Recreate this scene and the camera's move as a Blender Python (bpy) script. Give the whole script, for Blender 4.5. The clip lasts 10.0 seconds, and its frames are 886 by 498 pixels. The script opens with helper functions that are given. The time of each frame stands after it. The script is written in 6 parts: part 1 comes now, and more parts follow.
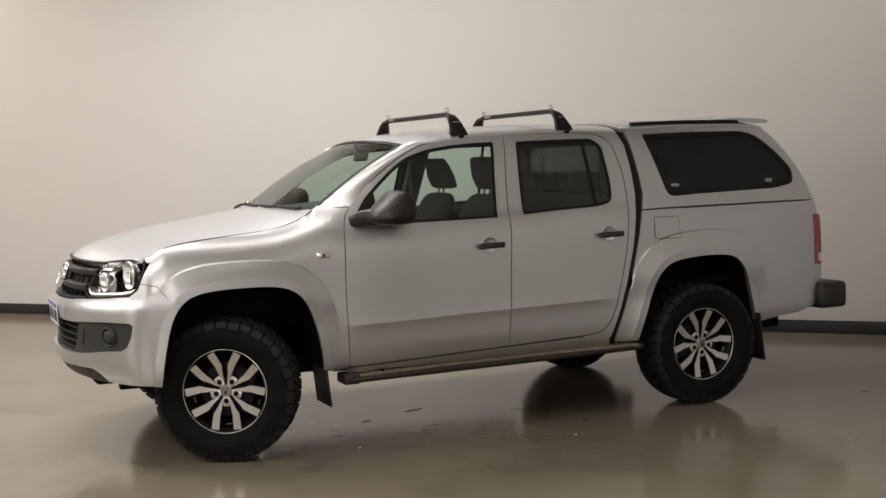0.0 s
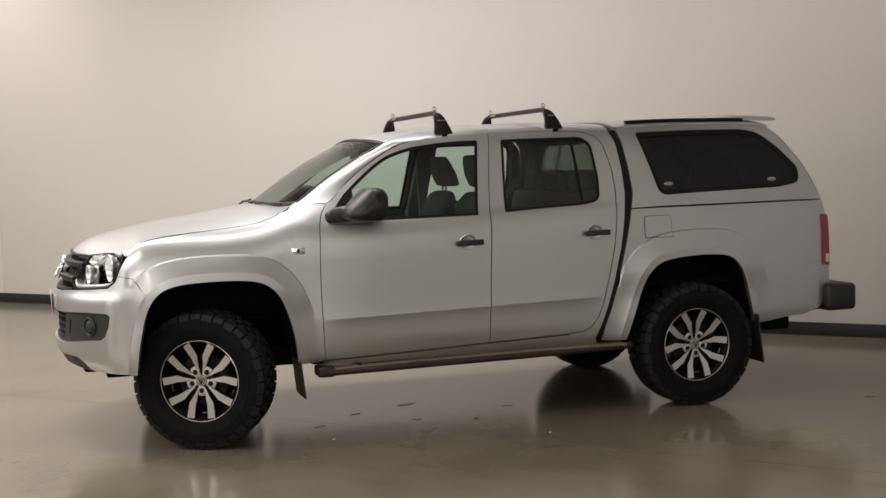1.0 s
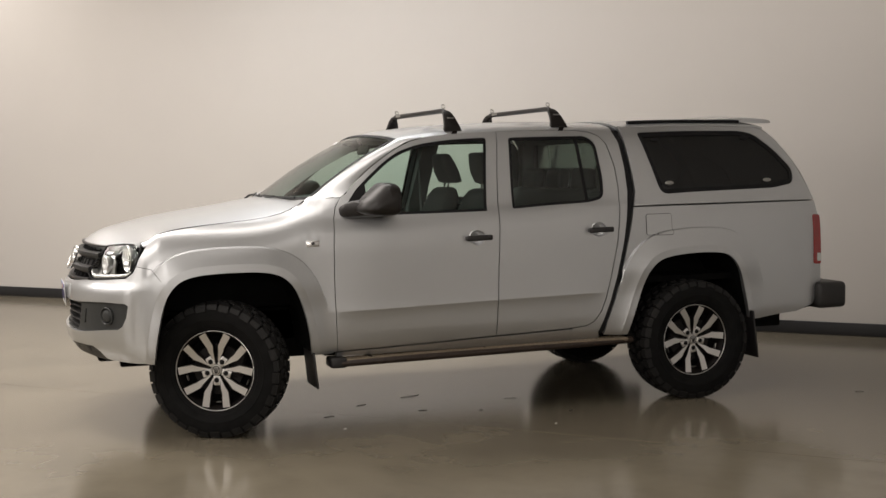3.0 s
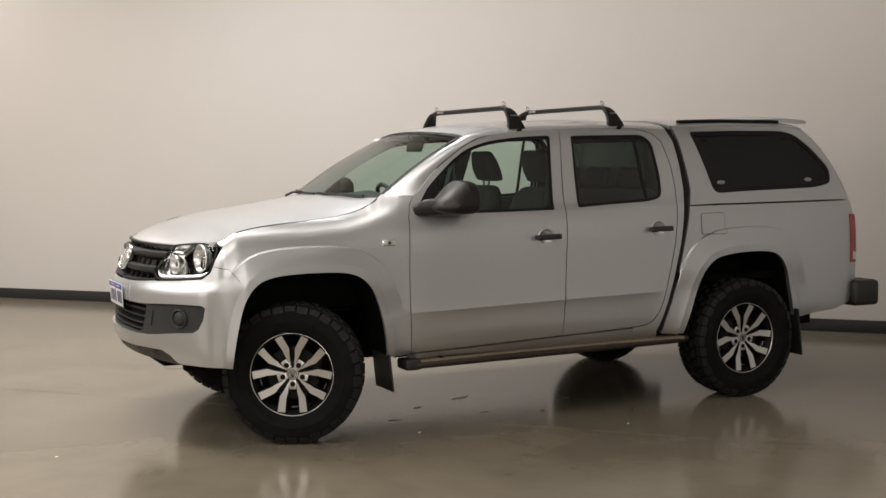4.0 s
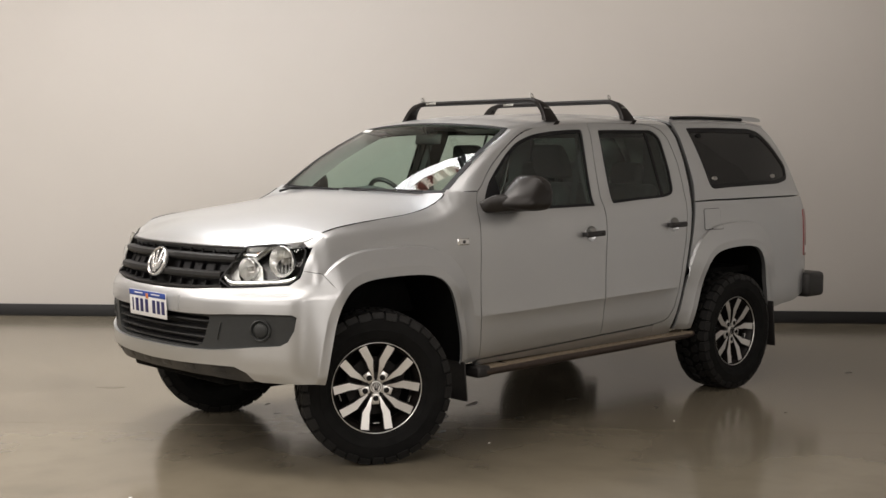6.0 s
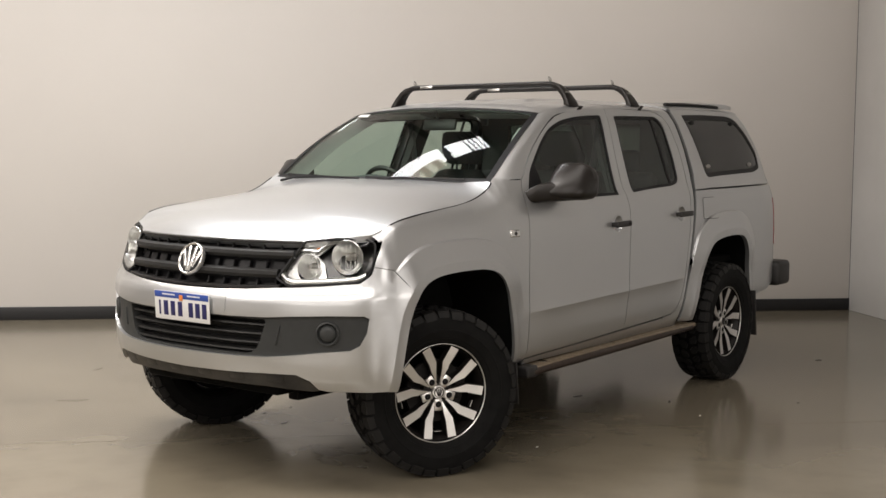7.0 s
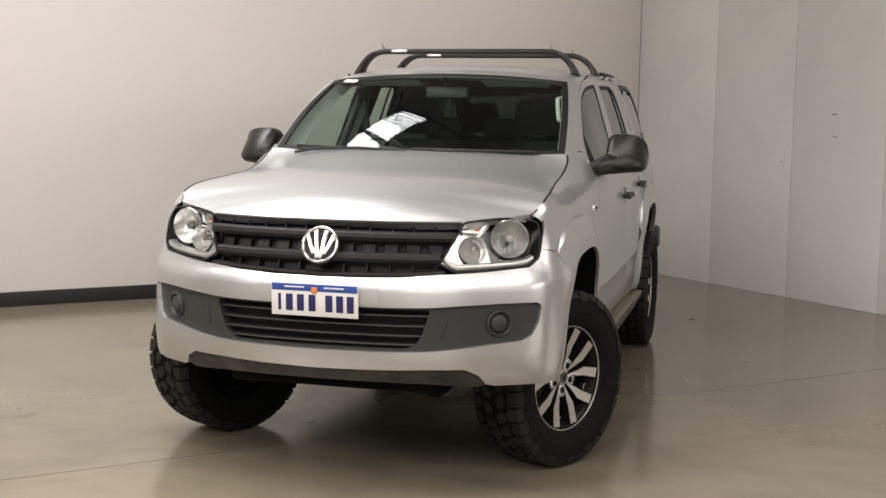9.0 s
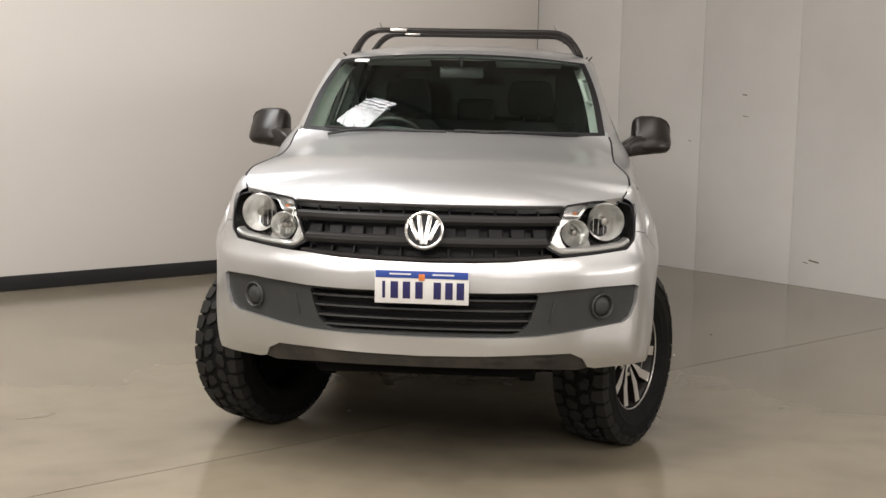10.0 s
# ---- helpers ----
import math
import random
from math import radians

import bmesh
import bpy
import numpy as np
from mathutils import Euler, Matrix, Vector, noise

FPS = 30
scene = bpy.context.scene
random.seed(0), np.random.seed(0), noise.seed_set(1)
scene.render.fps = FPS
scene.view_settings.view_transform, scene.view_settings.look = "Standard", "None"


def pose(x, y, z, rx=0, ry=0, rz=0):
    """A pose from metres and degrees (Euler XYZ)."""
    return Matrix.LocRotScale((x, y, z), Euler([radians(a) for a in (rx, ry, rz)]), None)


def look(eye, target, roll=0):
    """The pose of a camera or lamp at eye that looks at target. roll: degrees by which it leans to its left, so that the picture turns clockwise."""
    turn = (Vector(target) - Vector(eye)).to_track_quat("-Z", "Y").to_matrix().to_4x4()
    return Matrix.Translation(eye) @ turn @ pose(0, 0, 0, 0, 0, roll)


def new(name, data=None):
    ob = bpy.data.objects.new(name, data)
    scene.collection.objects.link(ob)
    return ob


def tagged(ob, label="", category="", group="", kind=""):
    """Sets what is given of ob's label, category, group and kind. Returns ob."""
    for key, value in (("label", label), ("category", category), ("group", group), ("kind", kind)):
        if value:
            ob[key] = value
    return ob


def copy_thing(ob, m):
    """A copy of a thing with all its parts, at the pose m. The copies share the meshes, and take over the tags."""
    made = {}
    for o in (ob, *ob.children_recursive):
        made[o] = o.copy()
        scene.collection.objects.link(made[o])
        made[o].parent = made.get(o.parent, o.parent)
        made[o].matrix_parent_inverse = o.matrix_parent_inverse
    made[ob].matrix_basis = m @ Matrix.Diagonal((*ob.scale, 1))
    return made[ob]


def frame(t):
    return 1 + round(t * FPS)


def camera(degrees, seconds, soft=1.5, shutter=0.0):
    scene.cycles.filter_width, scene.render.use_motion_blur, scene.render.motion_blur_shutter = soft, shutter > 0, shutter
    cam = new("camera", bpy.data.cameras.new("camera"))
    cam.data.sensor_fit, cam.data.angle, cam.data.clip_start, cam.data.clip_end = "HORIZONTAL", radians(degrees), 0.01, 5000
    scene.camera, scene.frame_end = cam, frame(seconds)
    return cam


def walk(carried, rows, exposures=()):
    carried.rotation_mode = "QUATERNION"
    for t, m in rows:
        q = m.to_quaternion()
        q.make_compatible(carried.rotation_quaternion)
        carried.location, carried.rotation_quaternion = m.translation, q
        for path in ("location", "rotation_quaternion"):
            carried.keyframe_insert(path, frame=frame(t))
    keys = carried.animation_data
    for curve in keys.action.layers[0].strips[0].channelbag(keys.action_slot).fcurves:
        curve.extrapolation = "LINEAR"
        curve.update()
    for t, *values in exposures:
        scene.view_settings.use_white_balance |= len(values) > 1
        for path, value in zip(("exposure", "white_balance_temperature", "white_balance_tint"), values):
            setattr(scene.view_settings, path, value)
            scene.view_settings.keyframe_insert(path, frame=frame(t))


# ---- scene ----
cam = camera(39.9, 10.0)
PATH = [
    (0, (-1.693, -7.533, 1.631), (-0.885, -5.709, 1.49), -1.5),
    (0.5, (-1.241, -7.802, 1.586), (-0.526, -5.938, 1.458), -1.5),
    (1, (-0.844, -7.955, 1.597), (-0.243, -6.052, 1.461), -1.4),
    (1.5, (-0.622, -8.081, 1.579), (-0.068, -6.163, 1.45), -1.3),
    (2, (-0.572, -8.119, 1.593), (-0.024, -6.2, 1.459), -1.1),
    (2.2, (-0.629, -8.117, 1.58), (-0.066, -6.202, 1.4485), -1.0),
    (3.3, (-1.501, -7.846, 1.585), (-0.781, -5.985, 1.442), -0.5),
    (3.5, (-1.703, -7.698, 1.603), (-0.947, -5.852, 1.458), -0.4),
    (4, (-2.284, -7.416, 1.599), (-1.42, -5.618, 1.454), -0.2),
    (4.5, (-2.802, -7.034, 1.608), (-1.817, -5.3, 1.455), -0.2),
    (5, (-3.363, -6.594, 1.577), (-2.243, -4.943, 1.43), -0.1),
    (5.5, (-3.81, -6.118, 1.568), (-2.553, -4.568, 1.427), -0.1),
    (5.7, (-3.919, -5.942, 1.575), (-2.621, -4.428, 1.4315), 0.1),
    (6.8, (-4.549, -4.603, 1.54), (-2.997, -3.352, 1.3825), 0.4),
    (7, (-4.653, -4.313, 1.532), (-3.057, -3.119, 1.373), 0.4),
    (7.5, (-4.932, -3.698, 1.539), (-3.243, -2.643, 1.357), 0.5),
    (8, (-5.082, -3.045, 1.544), (-3.304, -2.151, 1.344), 0.7),
    (8.5, (-5.346, -2.438, 1.559), (-3.489, -1.724, 1.352), 0.8),
    (9, (-5.444, -1.777, 1.546), (-3.526, -1.252, 1.333), 0.9),
    (9.5, (-5.602, -1.139, 1.537), (-3.646, -0.787, 1.312), 1.1),
    (10, (-5.616, -0.47, 1.555), (-3.638, -0.307, 1.308), 1.2),
]
walk(cam, [(t, look(eye, target, roll)) for t, eye, target, roll in PATH], [(0, 0.0), (5.5, 0.0), (7.5, 0.20), (10, 0.30)])

# ---------------------------------------------------------------- light
world = bpy.data.worlds.new("world")
scene.world = world
world.use_nodes = True
world.node_tree.nodes["Background"].inputs[0].default_value = (0.9, 0.95, 1.0, 1)
world.node_tree.nodes["Background"].inputs[1].default_value = 0.05

H = math.sqrt(0.5)
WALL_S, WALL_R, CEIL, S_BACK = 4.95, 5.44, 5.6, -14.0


def room(r, s, z=0.0):
    """A place from metres along the long wall, towards it, and up."""
    return Vector(((s + r) * H, (s - r) * H, z))


ROOM = Matrix.Rotation(radians(-45), 4, "Z")


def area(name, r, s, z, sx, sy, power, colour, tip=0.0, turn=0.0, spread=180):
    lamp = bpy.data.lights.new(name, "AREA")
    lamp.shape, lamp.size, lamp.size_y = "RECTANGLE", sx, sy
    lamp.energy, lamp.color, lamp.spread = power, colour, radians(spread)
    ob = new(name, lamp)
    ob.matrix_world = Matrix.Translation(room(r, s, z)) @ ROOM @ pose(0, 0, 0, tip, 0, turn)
    return tagged(ob, "area light for the hall, out of direct view", "lamp", kind="structure")


WARM = (1.0, 0.925, 0.865)
area("skylight", -1.23, 2.56, 5.50, 3.65, 0.62, 115, (0.98, 0.98, 0.98), spread=130)
area("ceiling_lamp_1", -7.2, 3.2, 5.3, 1.6, 0.6, 80, WARM, tip=8, spread=160)
area("ceiling_lamp_2", -3.6, -0.6, 5.4, 5.5, 1.5, 380, WARM)
area("ceiling_lamp_3", -9.0, -3.0, 5.4, 5.0, 1.5, 440, WARM)
# Unseen; added behind the camera to brighten foreground floor and flank.
area("hall_fill", -3.5, -6.5, 5.4, 12.0, 2.0, 550, WARM, spread=145)
# Unseen wash added for the right wall, turned away from the windscreen.
area("wall_fill", 3.0, 2.2, 5.3, 4.0, 0.8, 22, WARM, tip=48, spread=100)
# Unseen fill added over the near side to lift the car's flank.
area("flank_fill", 0.6, -1.4, 5.4, 5.0, 1.2, 90, WARM)
# Two unseen fill panels added behind the camera to light car and wall.
area("fill_panel_1", -7.0, S_BACK + 0.05, 3.9, 8.5, 2.4, 220, WARM, tip=90)
area("fill_panel_2", 10.0, S_BACK + 0.05, 3.9, 9.0, 2.4, 460, WARM, tip=90)

# ---------------------------------------------------------------- materials
def mat(name, colour, rough=0.5, metal=0.0, coat=0.0, spec=0.5, tone=0.0, size=8.0, bump=0.0, fine=200.0, blend=None, coat_rough=0.16):
    """A surface with a base colour, cloudy tone variation (tone, at size per metre) and fine relief (bump, at fine per metre)."""
    m = bpy.data.materials.new(name)
    m.use_nodes = True
    nt = m.node_tree
    b = nt.nodes["Principled BSDF"]
    b.inputs["Base Color"].default_value = (*colour, 1)
    b.inputs["Roughness"].default_value = rough
    b.inputs["Metallic"].default_value = metal
    b.inputs["Coat Weight"].default_value = coat
    b.inputs["Coat Roughness"].default_value = coat_rough
    b.inputs["Specular IOR Level"].default_value = spec
    co = nt.nodes.new("ShaderNodeTexCoord")
    if tone:
        n = nt.nodes.new("ShaderNodeTexNoise")
        n.inputs["Scale"].default_value, n.inputs["Detail"].default_value = size, 6
        n.inputs["Roughness"].default_value = 0.6
        nt.links.new(co.outputs["Object"], n.inputs["Vector"])
        r = nt.nodes.new("ShaderNodeMapRange")
        r.inputs[1].default_value, r.inputs[2].default_value = 0.3, 0.7
        r.inputs[3].default_value, r.inputs[4].default_value = 0.0, 1.0
        nt.links.new(n.outputs["Fac"], r.inputs[0])
        mix = nt.nodes.new("ShaderNodeMix")
        mix.data_type = "RGBA"
        other = blend or tuple(c * (1 - tone) for c in colour)
        mix.inputs[6].default_value, mix.inputs[7].default_value = (*colour, 1), (*other, 1)
        nt.links.new(r.outputs[0], mix.inputs[0])
        nt.links.new(mix.outputs[2], b.inputs["Base Color"])
        rr = nt.nodes.new("ShaderNodeMapRange")
        rr.inputs[3].default_value, rr.inputs[4].default_value = rough * 0.88, min(1, rough * 1.15)
        nt.links.new(n.outputs["Fac"], rr.inputs[0])
        nt.links.new(rr.outputs[0], b.inputs["Roughness"])
    if bump:
        n2 = nt.nodes.new("ShaderNodeTexNoise")
        n2.inputs["Scale"].default_value, n2.inputs["Detail"].default_value = fine, 3
        nt.links.new(co.outputs["Object"], n2.inputs["Vector"])
        bp = nt.nodes.new("ShaderNodeBump")
        bp.inputs["Strength"].default_value, bp.inputs["Distance"].default_value = bump, 0.002
        nt.links.new(n2.outputs["Fac"], bp.inputs["Height"])
        nt.links.new(bp.outputs[0], b.inputs["Normal"])
    return m


def glass(name, tint, gloss=1.0, base=0.038):
    """Thin sheet of tinted glass: see-through, with a mirror sheen that grows at grazing angles."""
    m = bpy.data.materials.new(name)
    m.use_nodes = True
    nt = m.node_tree
    nt.nodes.remove(nt.nodes["Principled BSDF"])
    tr, gl, mx, lw, pw, ma = (nt.nodes.new("ShaderNode" + k) for k in ("BsdfTransparent", "BsdfGlossy", "MixShader", "LayerWeight", "Math", "Math"))
    tr.inputs[0].default_value = (*tint, 1)
    gl.inputs["Roughness"].default_value = 0.012
    gl.inputs[0].default_value = (gloss, gloss, gloss, 1)
    lw.inputs[0].default_value = 0.5
    pw.operation, ma.operation = "POWER", "MULTIPLY_ADD"
    pw.inputs[1].default_value = 5
    ma.inputs[1].default_value, ma.inputs[2].default_value = 0.92, base
    nt.links.new(lw.outputs["Facing"], pw.inputs[0])
    nt.links.new(pw.outputs[0], ma.inputs[0])
    nt.links.new(ma.outputs[0], mx.inputs[0])
    nt.links.new(tr.outputs[0], mx.inputs[1])
    nt.links.new(gl.outputs[0], mx.inputs[2])
    nt.links.new(mx.outputs[0], nt.nodes["Material Output"].inputs[0])
    return m


PAINT = mat("silver_paint", (0.604, 0.617, 0.629), 0.40, 0.92, 0.7, tone=0.16, size=700, bump=0.05, fine=900, coat_rough=0.07)
DARKP = mat("dark_plastic", (0.016, 0.015, 0.015), 0.46, tone=0.2, size=30, bump=0.12, fine=600)
GREYP = mat("grey_plastic", (0.029, 0.031, 0.031), 0.52, spec=0.4, tone=0.15, size=25, bump=0.12, fine=700)
BLACK = mat("black_trim", (0.004, 0.004, 0.005), 0.5, spec=0.25)
SATIN = mat("black_satin_steel", (0.011, 0.009, 0.008), 0.36, 0.0, spec=0.22, tone=0.3, size=14)
CHROME = mat("chrome", (0.82, 0.82, 0.82), 0.08, 1.0)
STEEL = mat("worn_steel", (0.45, 0.44, 0.42), 0.35, 1.0, tone=0.3, size=40)
RUBBER = mat("tyre_rubber", (0.006, 0.006, 0.006), 0.72, spec=0.14, tone=0.4, size=18, bump=0.2, fine=300)
# Tread blocks slightly paler than the carcass, which sets off the grooves.
TREADR = mat("paler_tread_rubber", (0.0105, 0.0102, 0.010), 0.62, spec=0.3, tone=0.45, size=25, bump=0.25, fine=260)
GLOSSB = mat("gloss_black_plastic", (0.008, 0.008, 0.008), 0.18, spec=0.5)
ALLOY = mat("machined_alloy", (0.70, 0.69, 0.67), 0.30, 0.9, tone=0.06, size=20)
RIMDARK = mat("dark_rim_enamel", (0.008, 0.0065, 0.006), 0.45, spec=0.3)
BRAKE = mat("brake_disc_iron", (0.010, 0.008, 0.007), 0.85, 0.0, tone=0.4, size=30)
UNDER = mat("underbody", (0.004, 0.004, 0.004), 0.9, spec=0.1, tone=0.3, size=10)
CLOTH = mat("seat_cloth", (0.040, 0.042, 0.043), 0.9, tone=0.25, size=60, bump=0.4, fine=500)
INNER = mat("interior_trim", (0.070, 0.075, 0.074), 0.65, tone=0.15, size=20)
LINER = mat("grey_headliner", (0.42, 0.425, 0.41), 0.9, tone=0.08, size=30)
RED = mat("red_tail_lens", (0.30, 0.012, 0.012), 0.18, 0, 0.6, tone=0.2, size=60)
ORANGE = mat("amber_plastic", (0.62, 0.20, 0.05), 0.3)
MIRRORP = mat("gloss_brown_black", (0.009, 0.007, 0.006), 0.36, spec=0.42)
BEZEL = mat("bright_bezel", (0.66, 0.66, 0.65), 0.30, 0.85)
GRILLE = mat("grille_plastic", (0.012, 0.012, 0.012), 0.48, spec=0.4, tone=0.15, size=25)
VALM = mat("scuffed_valence", (0.007, 0.0068, 0.0065), 0.5, tone=0.6, size=7, blend=(0.045, 0.040, 0.034), bump=0.3, fine=90)
REDP = mat("red_paint", (0.42, 0.04, 0.03), 0.5)
WHITE = mat("white_enamel", (0.66, 0.66, 0.65), 0.45, tone=0.04, size=20)
BLUE = mat("blue_enamel", (0.025, 0.065, 0.30), 0.4)
INK = mat("dark_blue_enamel", (0.014, 0.014, 0.085), 0.4)
CLEAR = glass("clear_lens", (0.94, 0.95, 0.95), 0.6, 0.016)
GLASS = glass("green_tinted_glass", (0.71, 0.83, 0.78), base=0.05)
SCREEN = glass("windscreen_glass", (0.72, 0.82, 0.77), 0.75, 0.03)
PRIVACY = glass("privacy_glass", (0.68, 0.77, 0.72), base=0.05)
SMOKED = glass("smoked_canopy_glass", (0.05, 0.055, 0.058))
def lit(name, colour, strength):
    """A sheet whose daylight from behind is put in as its own glow."""
    m = bpy.data.materials.new(name)
    m.use_nodes = True
    b = m.node_tree.nodes["Principled BSDF"]
    b.inputs["Base Color"].default_value = (*colour, 1)
    b.inputs["Emission Color"].default_value = (*colour, 1)
    b.inputs["Emission Strength"].default_value = strength
    return m


SHEETW = lit("glowing_white_sheet", (0.85, 0.74, 0.64), 8.0)
SHEETR = lit("glowing_red_sheet", (0.45, 0.13, 0.09), 3.0)
STAIN = mat("oil_stain", (0.035, 0.030, 0.025), 0.35)
STAIN2 = mat("brown_scuff", (0.178, 0.156, 0.118), 0.22, tone=0.3, size=20)
RUSTY = mat("rusty_brown_steel", (0.034, 0.022, 0.016), 0.5, spec=0.4, tone=0.5, size=22, bump=0.2, fine=150)
TREAD = mat("worn_tread_plate", (0.27, 0.215, 0.15), 0.42, 0.35, tone=0.4, size=25)
WALLM = mat("warm_white_plaster", (0.575, 0.55, 0.522), 0.9, tone=0.04, size=0.6, bump=0.06, fine=120)
PANELM = mat("pale_concrete_panel", (0.66, 0.655, 0.645), 0.85, tone=0.10, size=0.9, bump=0.2, fine=60)
HALLM = mat("unseen_hall_wall", (0.60, 0.585, 0.56), 0.9, tone=0.1, size=0.8)
SKIRT = mat("black_skirting", (0.010, 0.010, 0.011), 0.5)
LAMPC = mat("lamp_chrome", (0.88, 0.88, 0.87), 0.30, 1.0, tone=0.12, size=90)
LAMPG = mat("grey_lamp_chrome", (0.55, 0.55, 0.54), 0.28, 1.0, tone=0.2, size=50)
BADGE = mat("satin_chrome", (0.80, 0.80, 0.79), 0.24, 0.92)
CEILM = mat("unseen_roof", (0.52, 0.505, 0.485), 0.8, tone=0.2, size=2)


def floor_material():
    m = mat("polished_concrete", (0.196, 0.171, 0.127), 0.155, spec=0.5, tone=0.20, size=0.6)
    nt = m.node_tree
    b = nt.nodes["Principled BSDF"]
    co = next(n for n in nt.nodes if n.type == "TEX_COORD")
    src = b.inputs["Base Color"].links[0].from_socket
    # scattered dark blots, scuffs and fine speckle
    for scale, low, high, dark in ((1.3, 0.48, 0.78, 0.78), (5.0, 0.45, 0.85, 0.87), (160.0, 0.3, 0.8, 0.95)):
        n = nt.nodes.new("ShaderNodeTexNoise")
        n.inputs["Scale"].default_value, n.inputs["Detail"].default_value = scale, 5
        nt.links.new(co.outputs["Object"], n.inputs["Vector"])
        r = nt.nodes.new("ShaderNodeMapRange")
        r.inputs[1].default_value, r.inputs[2].default_value = low, high
        r.inputs[3].default_value, r.inputs[4].default_value = 1.0, dark
        nt.links.new(n.outputs["Fac"], r.inputs[0])
        mul = nt.nodes.new("ShaderNodeMix")
        mul.data_type, mul.blend_type = "RGBA", "MULTIPLY"
        mul.inputs[0].default_value = 1
        nt.links.new(src, mul.inputs[6])
        nt.links.new(r.outputs[0], mul.inputs[7])
        src = mul.outputs[2]
    nt.links.new(src, b.inputs["Base Color"])
    return m


FLOORM = floor_material()

# ---------------------------------------------------------------- mesh helpers
def mesh_object(name, verts, faces, material, parent=None, label="", normals=None, smooth=True, angle=35):
    me = bpy.data.meshes.new(name)
    me.from_pydata([tuple(map(float, v)) for v in verts], [], [tuple(map(int, f)) for f in faces])
    me.update()
    if smooth:
        me.polygons.foreach_set("use_smooth", [True] * len(me.polygons))
        if normals is not None:
            me.normals_split_custom_set_from_vertices([tuple(map(float, n)) for n in normals])
        else:
            me.set_sharp_from_angle(angle=radians(angle))
    me.materials.append(material)
    ob = new(name, me)
    if parent is not None:
        ob.parent = parent
    if label:
        ob["label"] = label
    return ob


def part(name, bm, material, parent=None, label="", angle=35):
    bm.normal_update()
    me = bpy.data.meshes.new(name)
    bm.to_mesh(me)
    bm.free()
    me.polygons.foreach_set("use_smooth", [True] * len(me.polygons))
    me.set_sharp_from_angle(angle=radians(angle))
    me.materials.append(material)
    ob = new(name, me)
    if parent is not None:
        ob.parent = parent
    if label:
        ob["label"] = label
    return ob


def add_box(bm, size, m=Matrix(), bevel=0.0, segments=2):
    r = bmesh.ops.create_cube(bm, size=1.0, matrix=m @ Matrix.Diagonal((*size, 1)))
    if bevel:
        edges = list({e for v in r["verts"] for e in v.link_edges})
        bmesh.ops.bevel(bm, geom=edges, offset=bevel, segments=segments, affect="EDGES", profile=0.5)
    return bm


def add_tube(bm, path, radius, sides=10, closed=False, flat=1.0):
    """A round tube along a path of points; flat squeezes it upright."""
    pts = [Vector(p) for p in path]
    n, rings = len(pts), []
    for i, p in enumerate(pts):
        a = pts[(i - 1) % n] if closed or i else p
        b = pts[(i + 1) % n] if closed or i < n - 1 else p
        t = (b - a).normalized()
        side = t.cross(Vector((0, 0, 1)))
        side = side.normalized() if side.length > 1e-3 else Vector((1, 0, 0))
        up = side.cross(t)
        rr = radius[i] if isinstance(radius, (list, tuple)) else radius
        rings.append([bm.verts.new(p + side * math.cos(k * math.tau / sides) * rr + up * math.sin(k * math.tau / sides) * rr * flat) for k in range(sides)])
    for i in range(n if closed else n - 1):
        A, B = rings[i], rings[(i + 1) % n]
        for k in range(sides):
            bm.faces.new((A[k], B[k], B[(k + 1) % sides], A[(k + 1) % sides]))
    if not closed:
        bm.faces.new(rings[0])
        bm.faces.new(rings[-1][::-1])
    return bm


def add_lathe(bm, profile, m=Matrix(), sides=48, closed=False):
    """Turns a profile of (radius, along) about its own y axis, then places it by m."""
    rings = []
    for r, a in profile:
        rings.append([bm.verts.new(m @ Vector((r * math.cos(k * math.tau / sides), a, r * math.sin(k * math.tau / sides)))) for k in range(sides)])
    pairs = list(zip(rings, rings[1:])) + ([(rings[-1], rings[0])] if closed else [])
    for A, B in pairs:
        for k in range(sides):
            bm.faces.new((A[k], A[(k + 1) % sides], B[(k + 1) % sides], B[k]))
    return rings


def add_prism(bm, outline, depth, m=Matrix(), bevel=0.0):
    """An outline in (x, z), given anticlockwise, thickened by depth along y."""
    front = [bm.verts.new(m @ Vector((x, 0, z))) for x, z in outline]
    back = [bm.verts.new(m @ Vector((x, depth, z))) for x, z in outline]
    n = len(outline)
    bm.faces.new(front)
    bm.faces.new(back[::-1])
    edges = []
    for i in range(n):
        bm.faces.new((front[i], back[i], back[(i + 1) % n], front[(i + 1) % n]))
        edges.append(bm.edges.get((front[i], front[(i + 1) % n])))
    bmesh.ops.recalc_face_normals(bm, faces=list(bm.faces))
    if bevel:
        bmesh.ops.bevel(bm, geom=edges, offset=bevel, segments=2, affect="EDGES", profile=0.5)
    return bm


# ---------------------------------------------------------------- the room
def slab(name, r0, r1, s0, s1, z0, z1, material, label, category, bevel=0.0):
    bm = bmesh.new()
    add_box(bm, (r1 - r0, s1 - s0, z1 - z0), pose((r0 + r1) / 2, (s0 + s1) / 2, (z0 + z1) / 2), bevel)
    ob = part(name, bm, material)
    ob.matrix_world = ROOM
    return tagged(ob, label, category, kind="structure")


